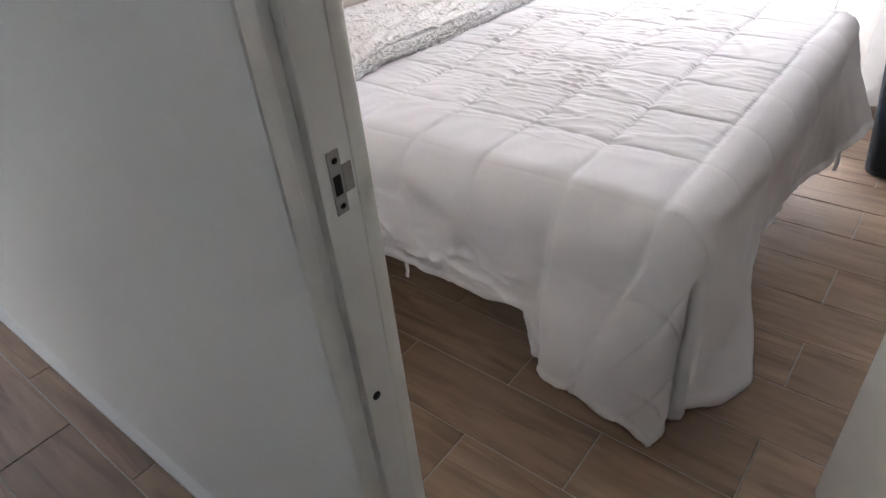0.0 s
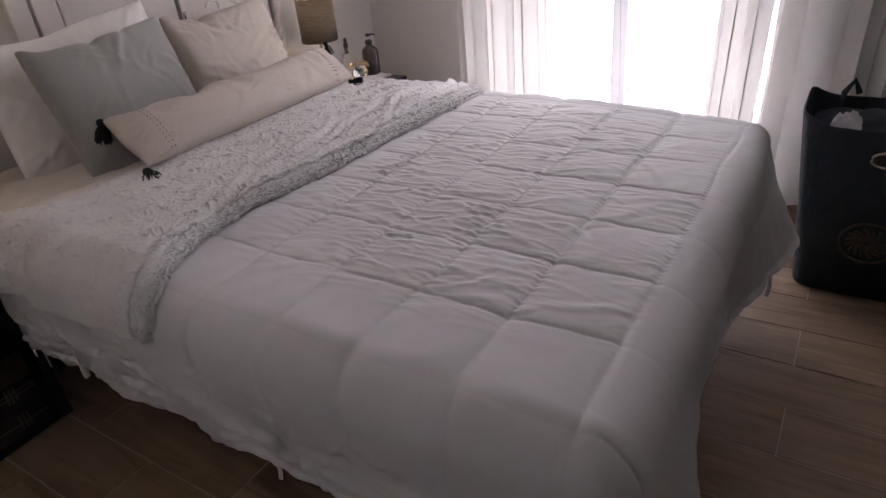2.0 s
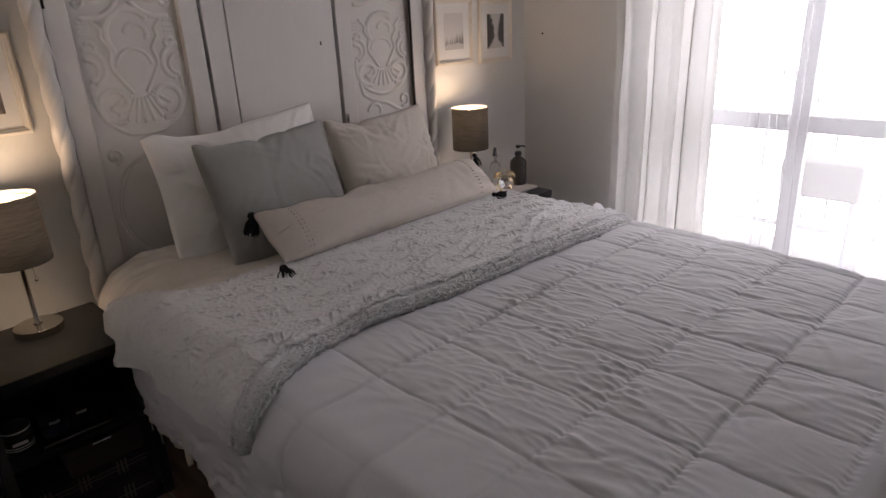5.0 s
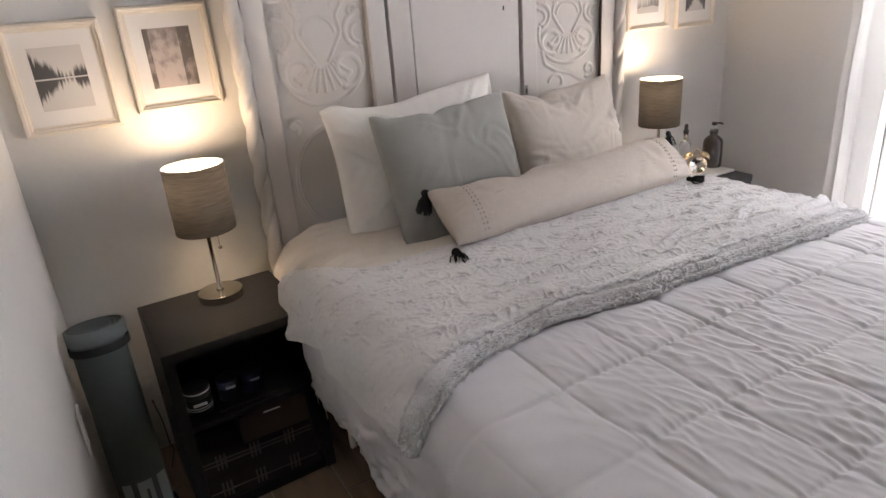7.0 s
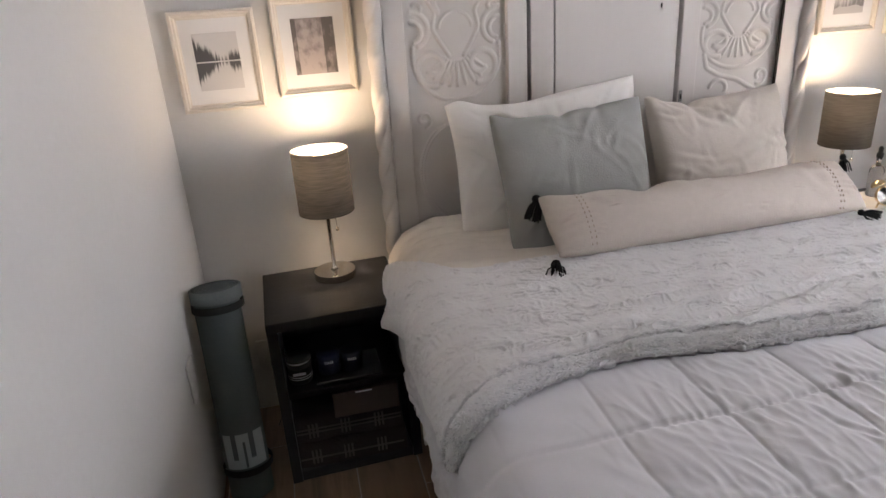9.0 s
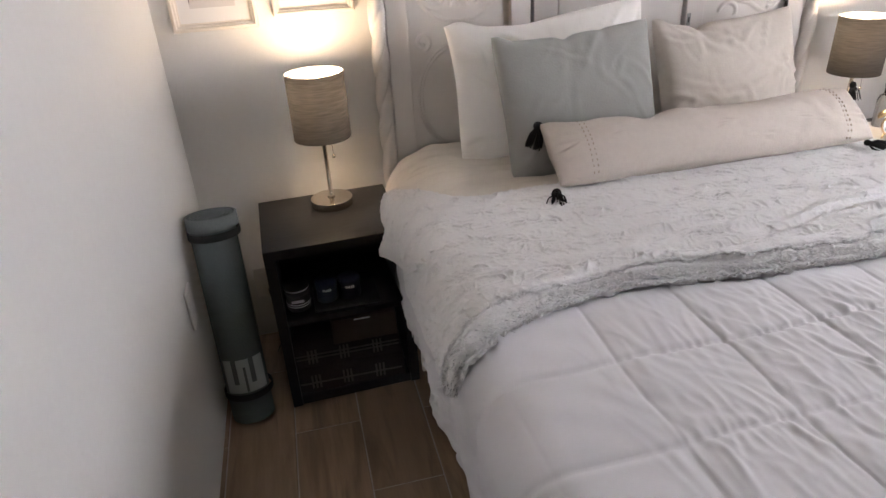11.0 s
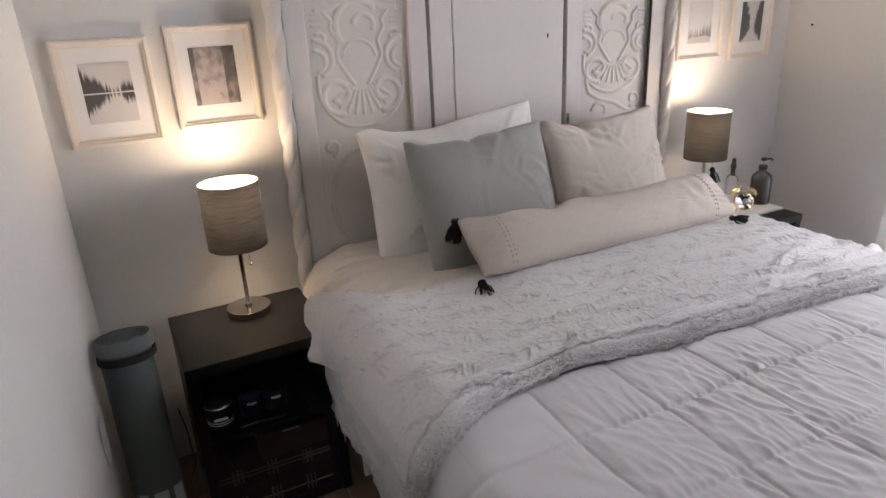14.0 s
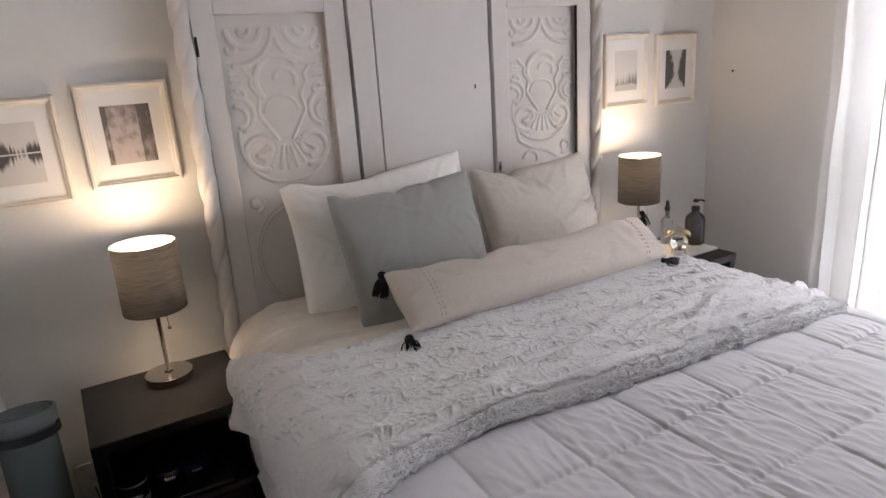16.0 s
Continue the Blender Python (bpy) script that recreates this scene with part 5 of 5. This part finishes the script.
for s in (-1, 1):
    part("bell", lathe([(0.031, 0.0), (0.030, 0.008), (0.023, 0.019), (0.012, 0.025), (0.003, 0.027)], 30), M["brass"], clock, "brass bell").matrix_basis = pose(-0.012, 0.036 * s, 0.042, -30 * s, 0, 0)
    part("foot", tube([(0, 0.028 * s, -0.036), (0, 0.036 * s, -0.059)], 0.004, 8), M["brass"], clock)
part("handle", tube([(0, 0.022 * math.cos(a), 0.056 + 0.028 * math.sin(a)) for a in np.linspace(0, math.pi, 14)], 0.002, 8), M["brass"], clock)

drop = thing("dropper_bottle", pose(-2.045, 3.025, 0.571), "clear glass bottle with black dropper cap behind the clock", "bottle")
part("body", lathe([(0.022, 0), (0.025, 0.003), (0.025, 0.1), (0.02, 0.115), (0.009, 0.123), (0.009, 0.15)], 32), M["glass"], drop, "clear glass body")
part("cap", lathe([(0.0115, 0.15), (0.012, 0.151), (0.012, 0.166), (0.008, 0.168), (0.0085, 0.185), (0.005, 0.192)], 20), M["black"], drop)


# ---- wall outlets ----
def outlet(m, label):
    ob = thing("wall_outlet", m, label, "wall outlet")
    part("plate", box(-0.036, 0, -0.058, 0.036, 0.007, 0.058, 0.003), M["white_plastic"], ob)
    for z in (-0.022, 0.022):
        part("socket", box(-0.014, 0.0072, z - 0.013, 0.014, 0.0086, z + 0.013, 0.0006, 1), M["white_plastic"], ob)
    return ob


outlet(pose(X0 + 0.0005, 0.695, 0.225, 0, 0, -90), "white plastic wall outlet beside the dark nightstand")
outlet(pose(-1.74, Y0 + 0.0005, 0.455), "white plastic wall outlet behind the exercise mat")
cord = tagged(part("power_cord", tube([(-2.222, 0.70, 0.2), (-2.205, 0.712, 0.12), (-2.2, 0.715, 0.03), (-2.19, 0.722, 0.006), (-2.1, 0.70, 0.006)], 0.0018, 8), M["black"], None), "thin black lamp cord from the outlet to the floor", "power cord")


# ---- mark on the exercise mat: plain pale block with dark upright bars ----
def wrap(a0, a1, z0, z1, r, mat, name, label=""):
    a, z = np.meshgrid(np.linspace(a0, a1, 24), np.linspace(z0, z1, 6), indexing="ij")
    part(name, sheet(np.stack([r * np.cos(a), r * np.sin(a), z], -1)), mat, roll, label)


wrap(-0.75, 0.95, 0.115, 0.225, R + 0.0022, M["print_grey"], "printed_mark", "pale grey printed block")
for a in (-0.28, 0.42):
    wrap(a - 0.10, a + 0.10, 0.145, 0.226, R + 0.0034, M["yoga"], "printed_bar")
wrap(0.06, 0.16, 0.118, 0.2, R + 0.0034, M["yoga"], "printed_bar")

# ---- laundry hamper ----
hamper = thing("laundry_hamper", pose(0.0, 2.785, 0.0), "navy canvas laundry hamper full of clothes, with metal ring handles", "laundry hamper")


def hamper_wall(inner):
    W, D, H = 0.53, 0.40, 0.632
    n_, rows = 96, 34
    a = np.linspace(0, 2 * np.pi, n_ + 1)[None, :]
    h = np.linspace(0, 1, rows)[:, None]
    e = 0.28
    cx, cy = np.sign(np.cos(a)) * np.abs(np.cos(a)) ** e, np.sign(np.sin(a)) * np.abs(np.sin(a)) ** e
    f = fields(44, 8, 0.25, 0.8)(a * 0.16 + 0 * h, h * 0.6 + 0 * a)
    grow = 0.74 + 0.26 * h - inner / 0.25
    x = W / 2 + W / 2 * cx * grow * (1 + 0.012 * f)
    y = D / 2 + D / 2 * cy * (0.97 + 0.03 * h) * (1 + 0.012 * f)
    sag = -0.035 * np.exp(-((a - 1.5 * np.pi) / 0.5) ** 2) - 0.045 * np.exp(-((a - 0.5 * np.pi) / 0.8) ** 2)
    z = 0.006 + (H - 0.01) * h + sag * h ** 3
    return sheet(np.stack([x, y, z + 0 * a], -1))


wall_ = part("body", hamper_wall(0.0), M["navy"], hamper)
sol = wall_.modifiers.new("thickness", "SOLIDIFY")
sol.thickness, sol.offset = 0.006, 0
part("bottom", box(0.085, 0.03, 0.002, 0.445, 0.37, 0.008), M["navy"], hamper, smooth=False)
for y, z in ((-0.005, 0.505), (0.405, 0.50)):
    ring = tube([(0.255 + 0.040 * math.cos(a), y, z + 0.024 * math.sin(a)) for a in np.linspace(0, 6.283, 36, endpoint=False)], 0.0065, 10, closed=True)
    part("handle_ring", ring, M["nickel"], hamper, "oval metal handle ring")
part("handle_opening", box(0.23, -0.006, 0.488, 0.282, -0.003, 0.522, 0.001), M["hole"], hamper, smooth=False)
for x in (0.10, 0.40):
    part("strap", tube([(x, 0.385, 0.50), (x + 0.005, 0.385, 0.60), (x + 0.03, 0.38, 0.645), (x + 0.05, 0.385, 0.60)], 0.011, 8), M["navy"], hamper, "navy webbing strap")
bm = tube([(0.262 + 0.082 * math.cos(a), -0.004, 0.215 + 0.07 * math.sin(a)) for a in np.linspace(0, 6.283, 40, endpoint=False)], 0.0045, 6, closed=True)
part("emblem", bm, M["stain"], hamper, "faded brown printed emblem")
for k in range(16):
    a = k * 0.3927
    part("emblem_stroke", tube([(0.262 + r * math.cos(a + 0.7 * r / 0.06), -0.004, 0.215 + 0.85 * r * math.sin(a + 0.7 * r / 0.06)) for r in np.linspace(0.012, 0.062, 7)], 0.004 + 0.002 * (k % 2), 5), M["stain"], hamper)


def garment(cx, cy, z, w, d, seed, mat, label):
    u, v = np.meshgrid(np.linspace(-1, 1, 34), np.linspace(-1, 1, 34), indexing="ij")
    f = fields(seed, 10, 0.4, 1.2)(u, v)
    bulge = np.sqrt(np.maximum(1 - np.maximum(np.abs(u), np.abs(v)) ** 2.2, 0))
    ob = part("garment", sheet(np.stack([cx + w * u, cy + d * v, z + 0.05 * bulge + 0.012 * f * bulge], -1)), mat, None)
    return tagged(ob, label, "clothes")


garment(0.265, 2.985, 0.525, 0.235, 0.175, 71, M["navy"], "dark crumpled clothes filling the laundry hamper")
garment(0.13, 2.90, 0.555, 0.045, 0.03, 73, M["comforter"], "white crumpled sock on top of the dark clothes")
garment(0.36, 2.89, 0.555, 0.085, 0.05, 75, M["white_case"], "pale crumpled shirt on top of the dark clothes")

# ---- balcony ----
balcony = structure("balcony_floor", [(-3.2, Y1 + 0.15, -0.15, 2.2, 4.75, -0.01)], M["concrete"], "pale concrete balcony floor", "balcony")
rail = thing("balcony_railing", pose(0, 4.65, 0), "slender pale metal balcony railing", "railing")
for z in (0.1, 0.98):
    part("rail", box(-3.0, -0.015, z, 2.0, 0.015, z + 0.03, 0.003), M["rail_white"], rail, smooth=False)
for k in range(40):
    part("baluster", box(-2.96 + k * 0.125, -0.008, 0.13, -2.95 + k * 0.125, 0.008, 0.98), M["rail_white"], rail, smooth=False)
plant = thing("planter", pose(-0.95, 4.5, 0), "low grey planter box standing on the balcony", "planter")
part("box", box(-0.2, -0.1, 0.36, 0.2, 0.1, 0.56, 0.02, 3), M["concrete"], plant)
for x in (-0.17, 0.17):
    part("leg", box(x - 0.012, -0.08, -0.01, x + 0.012, 0.08, 0.36, 0.003), M["bar"], plant, smooth=False)
ground = structure("ground", [(-400, 4.76, -3.2, 400, 800, -3.0)], M["concrete"], "pale paved ground below the balcony", "ground")

haze = bpy.data.materials.new("bright_haze")
haze.use_nodes = True
hn = haze.node_tree.nodes
em = hn.new("ShaderNodeEmission")
em.inputs[0].default_value, em.inputs[1].default_value = (0.965, 0.975, 0.99, 1), WINDOW
haze.node_tree.links.new(em.outputs[0], hn["Material Output"].inputs[0])
backdrop = structure("backdrop", [(-16, 11.0, -3.0, 15, 11.1, 10)], haze, "bright hazy daylight beyond the balcony", "backdrop")

# ---- floor planks ----
ROW, LONG, GAP = 0.197, 0.60, 0.0038
shapes = {}


def plank_mesh(lx, ly):
    key = (round(lx, 3), round(ly, 3))
    if key not in shapes:
        bm = bmesh.new()
        c = 0.0012
        low = [bm.verts.new((x, y, -0.006)) for x, y in ((0, 0), (lx, 0), (lx, ly), (0, ly))]
        mid = [bm.verts.new((x, y, -c)) for x, y in ((0, 0), (lx, 0), (lx, ly), (0, ly))]
        top = [bm.verts.new((x, y, 0)) for x, y in ((c, c), (lx - c, c), (lx - c, ly - c), (c, ly - c))]
        bm.faces.new(top)
        for a, b in ((low, mid), (mid, top)):
            for i in range(4):
                bm.faces.new((a[i], a[(i + 1) % 4], b[(i + 1) % 4], b[i]))
        shapes[key] = finish("plank", bm, M["plank"], False)
    return shapes[key]


def lay(x_lo, x_hi, y_lo, y_hi):
    first = math.floor((y_lo - 1.14) / ROW)
    for r in range(first, math.ceil((y_hi - 1.14) / ROW) + 1):
        a, b = max(1.14 + r * ROW + GAP / 2, y_lo), min(1.14 + (r + 1) * ROW - GAP / 2, y_hi)
        if b - a < 0.01:
            continue
        start = (0.13 if r % 2 == 0 else -0.19)
        for k in range(math.floor((x_lo - start) / LONG), math.ceil((x_hi - start) / LONG) + 1):
            c, d = max(start + k * LONG + GAP / 2, x_lo), min(start + (k + 1) * LONG - GAP / 2, x_hi)
            if d - c < 0.01:
                continue
            ob = new("plank", plank_mesh(d - c, b - a))
            ob.location = (c, a, 0)
            ob.parent = floor


lay(X0, X1, Y0, Y1)
lay(HALL_W, X1 + 0.12, HALL_S, HALL_Y)
lay(DOOR_L, DOOR_R, HALL_Y, Y0)
